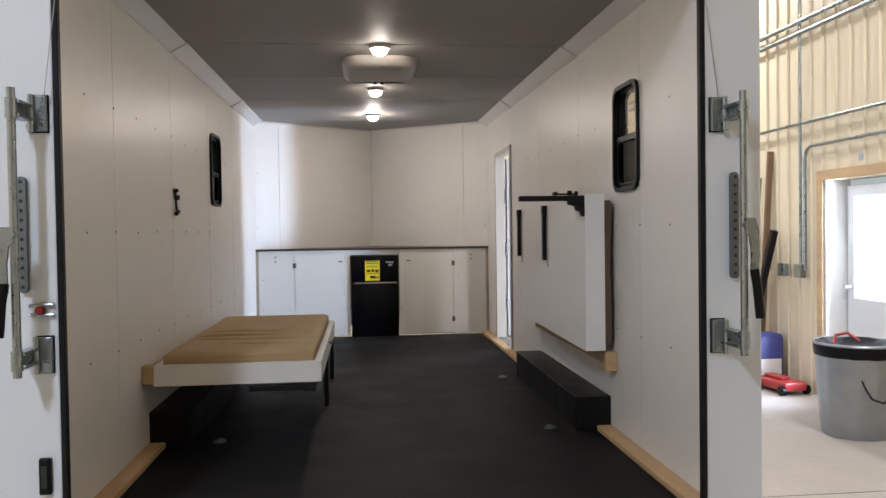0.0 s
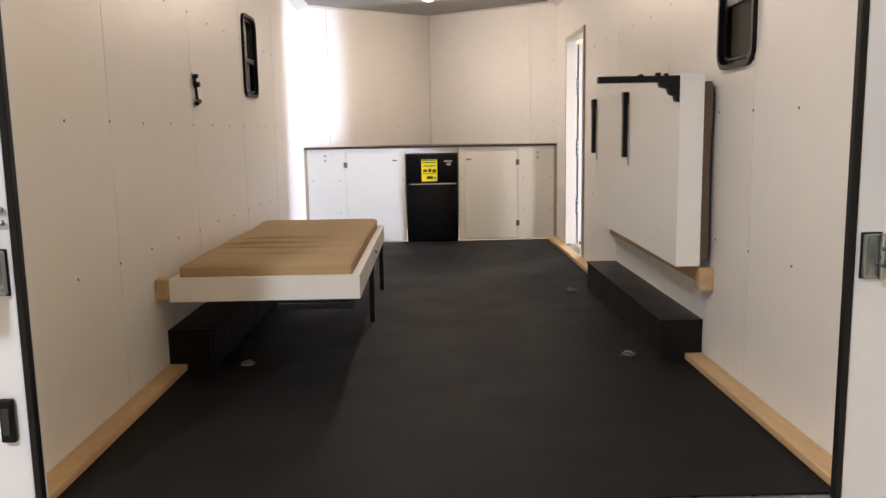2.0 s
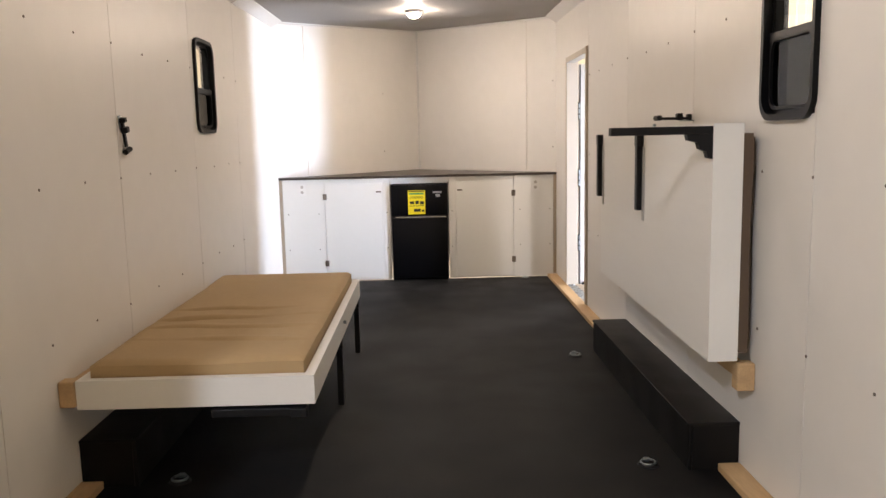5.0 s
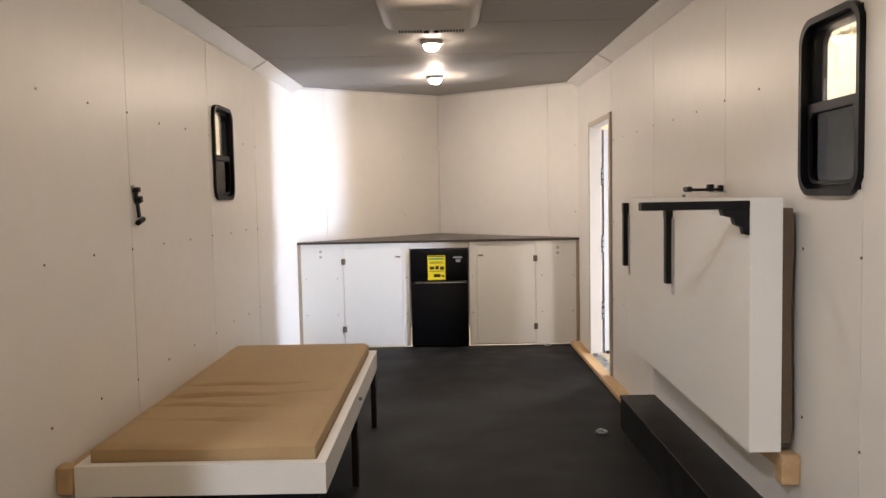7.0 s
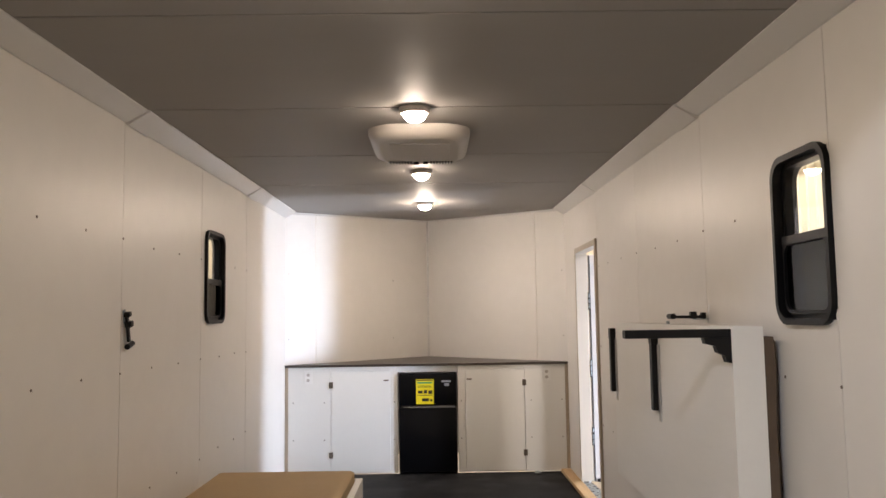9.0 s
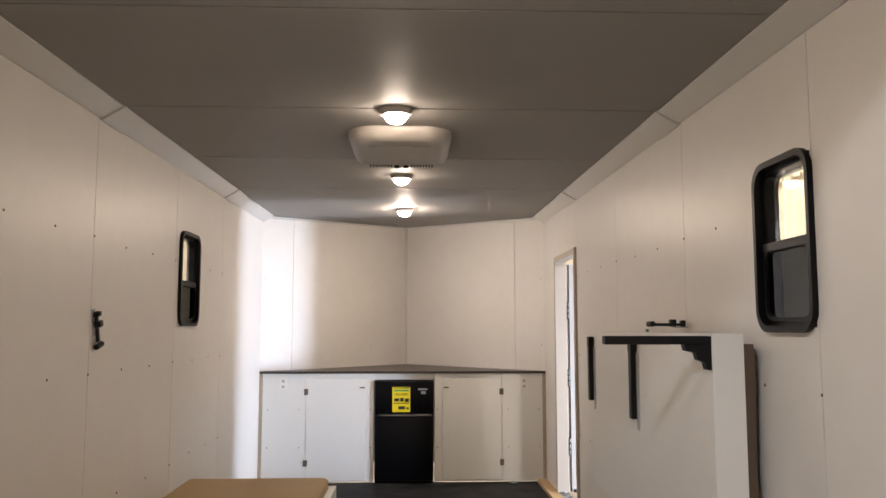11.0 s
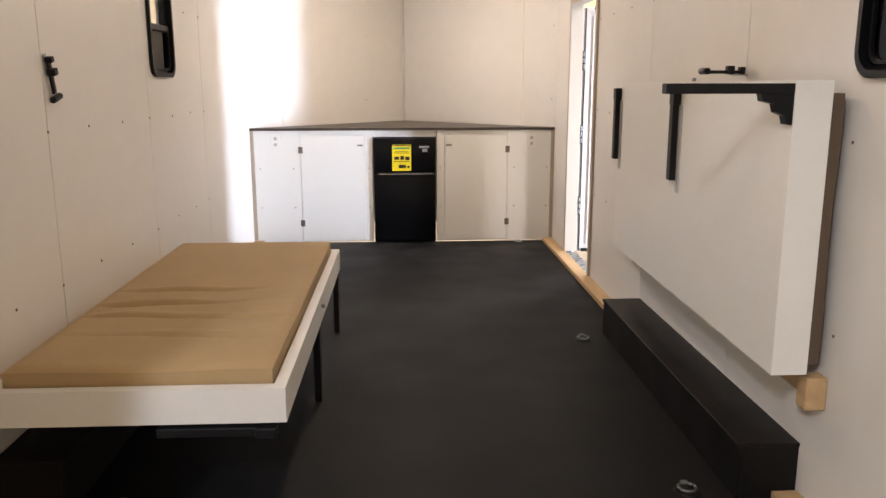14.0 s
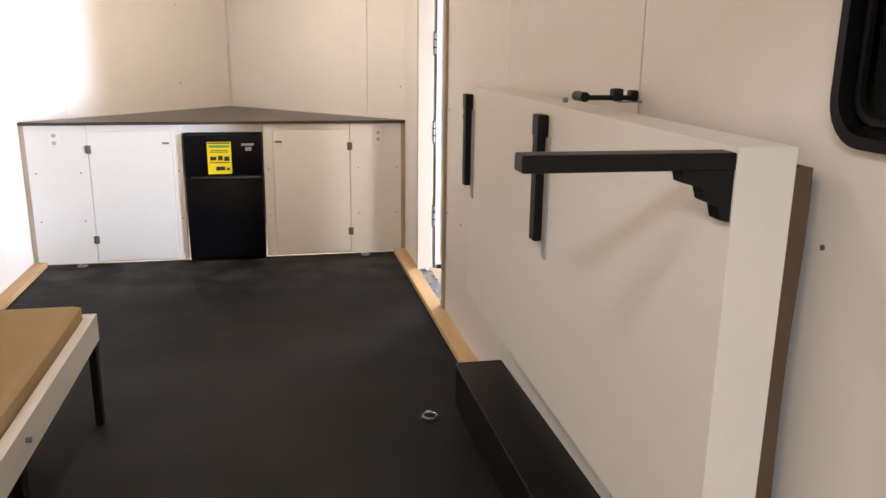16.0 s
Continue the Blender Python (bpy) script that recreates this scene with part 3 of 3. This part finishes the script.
    o = part("outlet", B(*X(1.005, 1.075), FRONT - 0.017, FRONT - 0.0125, 0.785, 0.895, bevel=0.003), WPLASTIC, c, "white plastic wall outlet")
    for oz in (0.815, 0.862):
        part("socket", rod(bmesh.new(), (s * 1.04, FRONT - 0.0195, oz), (s * 1.04, FRONT - 0.0172, oz), 0.014, 12), VENTP, o)
    part("edge_strip", B(*X(HALF[s] - 0.029, HALF[s] - 0.002), FRONT - 0.016, FRONT + 0.02, 0.031, 0.93, bevel=0.002), OAK, c, "brown wooden scribe strip")
    for sx in (0.29, 0.9, 1.17):
        for sz in (0.3, 0.62):
            part("screw", rod(bmesh.new(), (s * sx, FRONT - 0.0145, sz), (s * sx, FRONT - 0.0125, sz), 0.005, 8), RUSTY, c)


cabinet("base_cabinet", -1, "white painted base cabinet with one hinged door")
cabinet("base_cabinet", 1, "white painted base cabinet with one hinged door")
solid("kick_filler", B(-0.26, 0.26, FRONT + 0.001, FRONT + 0.02, 0.872, 0.925, bevel=0.001), CABW, "white filler rail above the refrigerator", "filler")
worktop = solid("worktop", prism(bmesh.new(), [(-HALF[-1] + 0.002, FRONT - 0.025), (W - 0.002, FRONT - 0.025), (W - 0.002, FRONT - 0.002), (0.0, APEX - 0.015), (-HALF[-1] + 0.002, FRONT - 0.002)], 2, 0.926, 0.946), COUNTER, "triangular dark laminate worktop filling the trailer nose", "worktop")

fr = thing("refrigerator", "compact black two-door refrigerator with yellow energy label", "refrigerator")
part("body", B(-0.252, 0.252, FRONT + 0.012, FRONT + 0.5, 0.0, 0.862, bevel=0.004), FRIDGE, fr)
fd = part("freezer_door", B(-0.252, 0.252, FRONT - 0.035, FRONT + 0.010, 0.585, 0.862, bevel=0.008), FRIDGE, fr, smooth=True)
ld = part("lower_door", B(-0.252, 0.252, FRONT - 0.035, FRONT + 0.010, 0.022, 0.565, bevel=0.008), FRIDGE, fr, smooth=True)
part("handle_strip", B(-0.225, 0.24, FRONT - 0.037, FRONT - 0.0, 0.5665, 0.5835, bevel=0.003), BLACKP, fr)
part("trim_line", B(-0.215, 0.235, FRONT - 0.0395, FRONT - 0.0375, 0.570, 0.578), CHROME, fr, "thin chrome line")
lb = part("energy_label", B(-0.102, 0.052, FRONT - 0.0385, FRONT - 0.0355, 0.598, 0.812), YELLOW, fd, "bright yellow energy label with black print")
for k, (a, b, c, d, mt) in enumerate(((-0.096, 0.046, 0.80, 0.808, INK), (-0.09, 0.04, 0.775, 0.79, GREENP), (-0.08, 0.03, 0.752, 0.757, INK), (-0.085, 0.035, 0.742, 0.746, INK), (-0.085, -0.045, 0.69, 0.715, INK),
                                      (-0.035, -0.005, 0.69, 0.72, INK), (0.005, 0.04, 0.685, 0.715, INK), (-0.09, 0.04, 0.672, 0.677, INK), (-0.05, 0.01, 0.622, 0.648, INK), (0.02, 0.04, 0.622, 0.64, INK))):
    part("print_bar", B(a, b, FRONT - 0.0395, FRONT - 0.0386, c, d), mt, lb)
part("badge", B(0.12, 0.2, FRONT - 0.0385, FRONT - 0.0355, 0.785, 0.80), GREYP, fd, "grey maker's badge")
part("sticker", B(0.145, 0.185, FRONT - 0.0385, FRONT - 0.0355, 0.752, 0.776), GREYP, fd, "small grey sticker")


# ---- ceiling fittings ----
def dome_lamp(y):
    t = thing("dome_lamp", "round lit dome lamp on the ceiling", "ceiling light", "ceiling lamps", (0.0, y, roof_z(y)))
    part("base", rod(bmesh.new(), (0, 0, -0.027), (0, 0, -0.0005), 0.062, 28, 0.07), VENTP, t, smooth=True)
    bm = bmesh.new()
    rings = []
    for k in range(6):
        a = radians(90 * k / 6)
        rings.append([bm.verts.new((0.05 * math.cos(a) * math.cos(b), 0.05 * math.cos(a) * math.sin(b), -0.0275 - 0.036 * math.sin(a))) for b in [2 * math.pi * i / 24 for i in range(24)]])
    tip = bm.verts.new((0, 0, -0.0635))
    for a, b in zip(rings, rings[1:]):
        for i in range(24):
            bm.faces.new((a[i], a[(i + 1) % 24], b[(i + 1) % 24], b[i]))
    for i in range(24):
        bm.faces.new((rings[-1][i], rings[-1][(i + 1) % 24], tip))
    bmesh.ops.recalc_face_normals(bm, faces=bm.faces[:])
    part("lens", bm, LENSB if y > 8 else LENS, t, "glowing warm lens", smooth=True)


for ly in LAMP_Y:
    dome_lamp(ly)

ac = thing("ceiling_air_unit", "off-white plastic ceiling air conditioner shroud with slotted vents", "air conditioner", at=(0.01, 6.05, roof_z(6.05) - 0.001))
bm = bmesh.new()
lv = []
for hw, hd, z in ((0.25, 0.365, 0.008), (0.25, 0.365, -0.022), (0.238, 0.352, -0.048), (0.205, 0.315, -0.066), (0.19, 0.30, -0.067)):
    lv.append([bm.verts.new((x, y, z)) for x, y in round_rect(-hw, hw, -hd, hd, hw * 0.62, 8)])
for a, b in zip(lv, lv[1:]):
    for i in range(len(a)):
        bm.faces.new((a[i], a[(i + 1) % len(a)], b[(i + 1) % len(a)], b[i]))
bm.faces.new(lv[-1])
bmesh.ops.recalc_face_normals(bm, faces=bm.faces[:])
part("shroud", bm, VENTP, ac, smooth=True)
for side in (-1, 1):
    for k in range(8):
        part("vent_slot", B(side * (0.055 + k * 0.016) - 0.0045, side * (0.055 + k * 0.016) + 0.0045, 0.225, 0.28, -0.0705, -0.0673), INK, ac, "dark vent slot")
part("grille", B(-0.15, 0.15, -0.22, 0.16, -0.0705, -0.0673, bevel=0.001), VENTP, ac)
for kx in (-0.025, 0.025):
    part("control_knob", rod(bmesh.new(), (kx, 0.25, -0.078), (kx, 0.25, -0.0673), 0.014, 14), BLACKP, ac)

# ---- rear bar locks on the frame ----
for s in (-1, 1):
    t = thing("bar_lock", "zinc-plated door bar lock with black grip on the white frame", "door lock", "bar locks", (s * (1.175 if s > 0 else 1.195), REAR - 0.05, 0))
    X = lambda a, b: sorted((s * a, s * b))
    for bz in (0.71, 1.52):
        p = part("bracket", B(*X(-0.028, 0.024), -0.020, -0.0062, bz - 0.06, bz + 0.06, bevel=0.004), ZINC, t)
        part("pad", B(*X(-0.031, 0.027), -0.006, 0.0, bz - 0.064, bz + 0.064, bevel=0.002), SEAL, p, "black rubber pad behind the bracket")
        part("hinge_pin", rod(bmesh.new(), (s * 0.018, -0.030, bz - 0.062), (s * 0.018, -0.030, bz + 0.062), 0.0095, 12), ZINC, p, smooth=True)
        for dz in (-0.022, 0.022):
            part("arm", B(*X(0.010, 0.052), -0.135, -0.022, bz + dz - 0.006, bz + dz + 0.006, bevel=0.002), ZINC, p)
        part("web", B(*X(0.024, 0.030), -0.125, -0.032, bz - 0.0155, bz + 0.0155), ZINC, p)
        part("collar", rod(bmesh.new(), (s * 0.036, -0.135, bz - 0.032), (s * 0.036, -0.135, bz + 0.032), 0.0185, 16), ZINC, p, smooth=True)
        for dz in (-0.045, 0.045):
            part("bolt", rod(bmesh.new(), (s * -0.012, -0.026, bz + dz), (s * -0.012, -0.0202, bz + dz), 0.0085, 6), ZINC, p)
    part("bar", rod(bmesh.new(), (s * 0.036, -0.135, 0.655), (s * 0.036, -0.135, 1.585), 0.0135, 16), ZINC, t, smooth=True)
    kp = part("keeper_plate", prism(bmesh.new(), round_rect(*X(0.045, 0.073), 0.92, 1.31, 0.0135, 4), 1, -0.022, -0.002), DARKZINC, t, "perforated dark steel keeper strip")
    for k in range(12):
        part("hole", rod(bmesh.new(), (s * 0.059, -0.0235, 0.94 + k * 0.032), (s * 0.059, -0.0222, 0.94 + k * 0.032), 0.0062, 10), INK, kp)
    hd = part("handle", prism(bmesh.new(), [(s * x, z) for x, z in ((0.030, 1.14), (0.066, 1.14), (0.078, 1.10), (0.080, 1.0), (0.072, 0.93), (0.050, 0.93), (0.052, 1.02), (0.044, 1.08), (0.030, 1.09))], 1, -0.160, -0.149), ZINC, t, "flat steel handle link")
    part("pivot", rod(bmesh.new(), (s * 0.036, -0.166, 1.115), (s * 0.036, -0.136, 1.115), 0.012, 12), ZINC, hd)
    part("grip", tube(bmesh.new(), [(s * 0.06, -0.16, 0.96), (s * 0.068, -0.165, 0.90), (s * 0.076, -0.17, 0.79)], 0.016), BLACKP, hd, "black rubber grip", smooth=True)
    solid("ramp_cable", tube(bmesh.new(), [(s * 1.115, REAR - 0.062, 2.05), (s * 1.168, REAR - 0.082, 1.575)], 0.0016, 6), ZINC, "thin steel ramp cable running down to the bar lock bracket", "cable", "ramp cables")
mk = thing("marker_light", "small black marker fitting on the white rear frame", "marker light")
part("housing", B(-1.222, -1.182, REAR - 0.068, REAR - 0.0502, 0.235, 0.36, bevel=0.006), BLACKP, mk)
part("lens", B(-1.212, -1.192, REAR - 0.0725, REAR - 0.0685, 0.26, 0.335, bevel=0.001), INK, mk)
hs = thing("hasp", "small steel hasp with red disc on the rear frame", "hasp")
part("upper_bar", rod(bmesh.new(), (-1.24, REAR - 0.062, 0.875), (-1.16, REAR - 0.062, 0.88), 0.007, 8), ZINC, hs)
part("lower_bar", rod(bmesh.new(), (-1.24, REAR - 0.062, 0.845), (-1.16, REAR - 0.062, 0.845), 0.007, 8), ZINC, hs)
part("disc", rod(bmesh.new(), (-1.205, REAR - 0.075, 0.861), (-1.205, REAR - 0.0505, 0.861), 0.013, 12), RED, hs, "red disc")

# lowered ramp under the walker
ramp = solid("ramp_door", prism(bmesh.new(), [(REAR - 0.06, -0.012), (1.15, -0.44), (1.15, -0.4685), (REAR - 0.06, -0.075)], 0, -1.1, 1.1), RUBBER, "lowered rear ramp covered in black rubber", "ramp")

# ---- shed around the trailer ----
GZ = -0.47
SX0, SX1, SY0, SY1, SH = -5.0, 4.1, -6.0, 13.0, 4.6
SDOOR = (6.46, 7.40, GZ, 1.53)
solid("ground", B(SX0 - 0.3, SX1 + 0.3, SY0 - 0.3, SY1 + 0.3, GZ - 0.2, GZ), CONC, "pale concrete shed floor with saw-cut joints", "floor", kind="structure")
for jy in (4.9, 1.5, 8.8):
    solid("floor_joint", B(SX0, SX1, jy, jy + 0.008, GZ, GZ + 0.001), BACKING, "thin saw-cut joint in the concrete", "joint", kind="structure")
shed_east = solid("wall_shed_east", slabs(bmesh.new(), SX1, SX1 + 0.25, SY0, SY1, GZ, SH, [SDOOR]), SHEDW, "cream ribbed metal shed wall", "wall", kind="structure")
solid("wall_shed_west", B(SX0 - 0.15, SX0, SY0, SY1, GZ, SH), SHEDW, "cream metal shed wall", "wall", kind="structure")
solid("wall_shed_north", B(SX0, SX1, SY1, SY1 + 0.15, GZ, SH), SHEDW, "cream metal shed wall", "wall", kind="structure")
solid("wall_shed_south", B(SX0, SX1, SY0 - 0.15, SY0, GZ, SH), SHEDW, "cream metal shed wall", "wall", kind="structure")
solid("ceiling_shed", B(SX0 - 0.15, SX1 + 0.15, SY0 - 0.15, SY1 + 0.15, SH, SH + 0.1), SHEDW, "white metal shed ceiling", "ceiling", kind="structure")
# fittings for all of them, the added rear fill too
for sx, sy in SHED_LAMPS:
    t = thing("shed_lamp", "white tube lamp of a partly added set under the shed ceiling", "ceiling light", "shed lamps", (sx, sy, SH))
    part("housing", B(-0.14, 0.14, -0.68, 0.68, -0.07, -0.0005, bevel=0.01), WPLASTIC, t)
    part("tube_cover", B(-0.10, 0.10, -0.64, 0.64, -0.1, -0.0705, bevel=0.008), TUBE, t)

sd = solid("door_1", B(SX1 + 0.19, SX1 + 0.235, SDOOR[0] + 0.06, SDOOR[1] - 0.06, GZ + 0.01, SDOOR[3] - 0.06), SHEDDOOR, "white shed entry door with daylight glass", "door", kind="structure")
part("glass_panel", B(SX1 + 0.18, SX1 + 0.189, SDOOR[0] + 0.16, SDOOR[1] - 0.17, 0.46, SDOOR[3] - 0.16), DAYGLASS, sd, "bright daylight glass")
part("door_knob", rod(bmesh.new(), (SX1 + 0.12, SDOOR[1] - 0.12, 0.56), (SX1 + 0.19, SDOOR[1] - 0.12, 0.56), 0.022, 12), CHROME, sd)
part("jamb", B(SX1 + 0.001, SX1 + 0.24, SDOOR[1] - 0.03, SDOOR[1] - 0.001, GZ, SDOOR[3]), WPLASTIC, sd)
part("jamb", B(SX1 + 0.001, SX1 + 0.24, SDOOR[0] + 0.001, SDOOR[0] + 0.055, GZ, SDOOR[3]), WPLASTIC, sd)
dc = solid("door_1_casing", B(SX1 - 0.02, SX1 - 0.001, SDOOR[1], SDOOR[1] + 0.09, GZ, SDOOR[3] + 0.09), PINE, "raw pine casing round the shed door", "door frame", kind="structure")
part("head", B(SX1 - 0.02, SX1 - 0.001, SDOOR[0], SDOOR[1] - 0.001, SDOOR[3], SDOOR[3] + 0.09), PINE, dc)
part("jamb", B(SX1 - 0.02, SX1 - 0.001, SDOOR[0] - 0.09, SDOOR[0] - 0.001, GZ, SDOOR[3] + 0.09), PINE, dc)
rib = mesh_of("rib", prism(bmesh.new(), [(SX1 - 0.020, -0.007), (SX1 - 0.020, 0.007), (SX1 - 0.001, 0.016), (SX1 - 0.001, -0.016)], 2, SDOOR[3] + 0.1, SH - 0.001), SHEDW)
ribl = mesh_of("rib", prism(bmesh.new(), [(SX1 - 0.020, -0.007), (SX1 - 0.020, 0.007), (SX1 - 0.001, 0.016), (SX1 - 0.001, -0.016)], 2, GZ, SH - 0.001), SHEDW)
for k in range(48):
    ry = 3.0 + k * 0.2
    ob = new("rib", rib if SDOOR[0] - 0.13 < ry < SDOOR[1] + 0.13 else ribl)
    ob.parent = shed_east
    ob.location = (0, ry, 0)
cd = thing("conduit_run", "grey steel electrical conduit clipped to the shed wall", "conduit")
for z, r in ((3.06, 0.022), (2.95, 0.022), (2.09, 0.016)):
    part("pipe", rod(bmesh.new(), (SX1 - 0.055, 3.0, z), (SX1 - 0.055, 12.5, z), r, 10), ZINC, cd, smooth=True)
part("drop_pipe", rod(bmesh.new(), (SX1 - 0.05, 7.71, 0.7), (SX1 - 0.05, 7.71, 4.5), 0.014, 10), ZINC, cd, smooth=True)
part("bent_pipe", tube(bmesh.new(), [(SX1 - 0.045, 4.0, 1.87), (SX1 - 0.045, 7.55, 1.86), (SX1 - 0.045, 7.61, 1.83), (SX1 - 0.045, 7.64, 1.76), (SX1 - 0.045, 7.64, 0.7)], 0.016), ZINC, cd, smooth=True)
for y in (7.72, 8.02):
    part("outlet_box", B(SX1 - 0.085, SX1 - 0.024, y - 0.06, y + 0.06, 0.62, 0.75, bevel=0.008), ZINC, cd, "grey steel outlet box")
sg = solid("wall_sticker", B(SX1 - 0.03, SX1 - 0.023, 6.79, 6.85, 1.66, 1.72), GREYP, "small grey sticker on the shed wall", "sticker")

# trash can
tc = thing("trash_can", "galvanised steel trash can lined with a black bag", "trash can", at=(3.59, 6.16, GZ))
bm = bmesh.new()
n, prof = 60, [(0.235, 0.0), (0.245, 0.02), (0.262, 0.30), (0.28, 0.62), (0.292, 0.66), (0.292, 0.68), (0.27, 0.68), (0.25, 0.3), (0.23, 0.03)]
rings = []
for j, (r, z) in enumerate(prof):
    rings.append([bm.verts.new(((r + (0.008 if (i % 4 < 2 and j in (2, 3)) else 0)) * math.cos(2 * math.pi * i / n), (r + (0.008 if (i % 4 < 2 and j in (2, 3)) else 0)) * math.sin(2 * math.pi * i / n), z)) for i in range(n)])
for a, b in zip(rings, rings[1:]):
    for i in range(n):
        bm.faces.new((a[i], a[(i + 1) % n], b[(i + 1) % n], b[i]))
bm.faces.new(rings[0][::-1])
bm.faces.new(rings[-1])
bmesh.ops.recalc_face_normals(bm, faces=bm.faces[:])
part("drum", bm, GALV, tc, smooth=True)
bm = bmesh.new()
rings = []
for j, (r, z) in enumerate(((0.292, 0.60), (0.298, 0.62), (0.302, 0.66), (0.300, 0.695), (0.27, 0.70), (0.20, 0.66), (0.1, 0.64))):
    rings.append([bm.verts.new(((r + 0.006 * noise.noise(Vector((i * 0.9, j, 0)))) * math.cos(2 * math.pi * i / 40), (r + 0.006 * noise.noise(Vector((i * 0.9, j, 0)))) * math.sin(2 * math.pi * i / 40), z + 0.02 * noise.noise(Vector((i * 0.35, j * 0.2, 3))))) for i in range(40)])
for a, b in zip(rings, rings[1:]):
    for i in range(40):
        bm.faces.new((a[i], a[(i + 1) % 40], b[(i + 1) % 40], b[i]))
bm.faces.new(rings[-1])
part("bag", bm, BLACKP, tc, "black plastic bag folded over the rim", smooth=True)
hnd = part("side_handle", tube(bmesh.new(), [(-0.27, -0.12, 0.45), (-0.305, -0.115, 0.40), (-0.325, -0.08, 0.33), (-0.33, 0.0, 0.30), (-0.325, 0.08, 0.33), (-0.305, 0.115, 0.40), (-0.27, 0.12, 0.45)], 0.007), BLACKM, tc, "dark wire handle", smooth=True)
hnd.matrix_basis = pose(0, 0, 0, 0, 0, 88)
part("rim", tube(bmesh.new(), [(0.296 * math.cos(a), 0.296 * math.sin(a), 0.694) for a in [2 * math.pi * k / 40 for k in range(41)]], 0.011, 8), GALV, tc, "bright rolled steel rim", smooth=True)
part("red_scrap", tube(bmesh.new(), [(-0.15, 0.05, 0.68), (-0.1, 0.1, 0.74), (-0.02, 0.08, 0.76), (0.04, 0.02, 0.70)], 0.012), RED, tc, "red plastic scrap")

# clutter by the shed wall
jk = thing("floor_jack", "red steel floor jack on the concrete", "jack", at=(3.84, 7.86, GZ), rz=8)
part("frame", B(-0.12, 0.12, -0.35, 0.08, 0.035, 0.12, bevel=0.015), RED, jk)
part("lift_arm", B(-0.05, 0.05, -0.2, 0.06, 0.12, 0.15, bevel=0.012), RED, jk)
for wx in (-0.13, 0.13):
    for wy in (-0.32, 0.04):
        part("wheel", rod(bmesh.new(), (wx - 0.02, wy, 0.045), (wx + 0.02, wy, 0.045), 0.045, 14), BLACKP, jk)
bg = thing("sack", "blue and white printed sack standing on the floor", "sack", at=(3.86, 8.10, GZ))
part("bag_body", B(-0.18, 0.18, -0.12, 0.12, 0.0, 0.52, bevel=0.05, seg=3), BLUE, bg, smooth=True)
part("white_label", B(-0.14, 0.14, -0.126, -0.1205, 0.10, 0.27), WPLASTIC, bg, "white printed panel")
for k, (x, y, lean, h) in enumerate(((3.95, 8.31, 3, 2.36), (3.88, 8.46, 4, 2.1), (3.84, 8.60, 5, 1.75))):
    o = solid("leaning_board", B(-0.026, 0.026, -0.02, 0.02, 0, h, bevel=0.003), WOODD, "weathered board leaning on the shed wall", "board", "leaning boards")
    o.matrix_world = pose(x, y, GZ, 0, lean, 0)
o = solid("leaning_beam", B(-0.032, 0.032, -0.03, 0.03, 0, 1.6, bevel=0.006), BLACKM, "dark steel beam leaning by the shed wall", "beam")
o.matrix_world = pose(3.8, 8.42, GZ, 14, 6, 0)

# ---- wall screws ----
SCREW = mesh_of("screw", rod(bmesh.new(), (-0.0015, 0, 0), (0.0015, 0, 0), 0.005, 8), RUSTY)
STUDS_L = (3.90, 4.28, 4.64, 5.01, 5.37, 5.74, 6.115, 6.50, 6.88, 7.25, 7.56)
for wall, s in ((wall_left, -1), (wall_right, 1)):
    hole = [WIN_L] if s < 0 else [WIN_R, DOOR]
    for y in STUDS_L:
        for z in (0.58, 1.126, 1.69):
            if s > 0 and 4.66 < y < 6.6 and z < 1.3:
                continue
            if any(h[0] - 0.03 < y < h[1] + 0.03 and h[2] - 0.03 < z < h[3] + 0.03 for h in hole):
                continue
            ob = new("screw", SCREW)
            ob.parent = wall
            ob.location = (s * (HALF[s] - 0.001), y + random.uniform(-0.006, 0.006), z + random.uniform(-0.006, 0.006))
for wall, s in ((nose_left, -1), (nose_right, 1)):
    for f, z in ((0.02, 1.17), (0.02, 1.75), (0.72, 1.15), (0.72, 1.72)):
        if s < 0 or f < 0.1:
            ob = new("screw", SCREW)
            ob.parent = wall
            ob.matrix_basis = pose(s * HALF[s] * (1 - f), FRONT + f * (APEX - FRONT), z, 0, 0, s * 42)
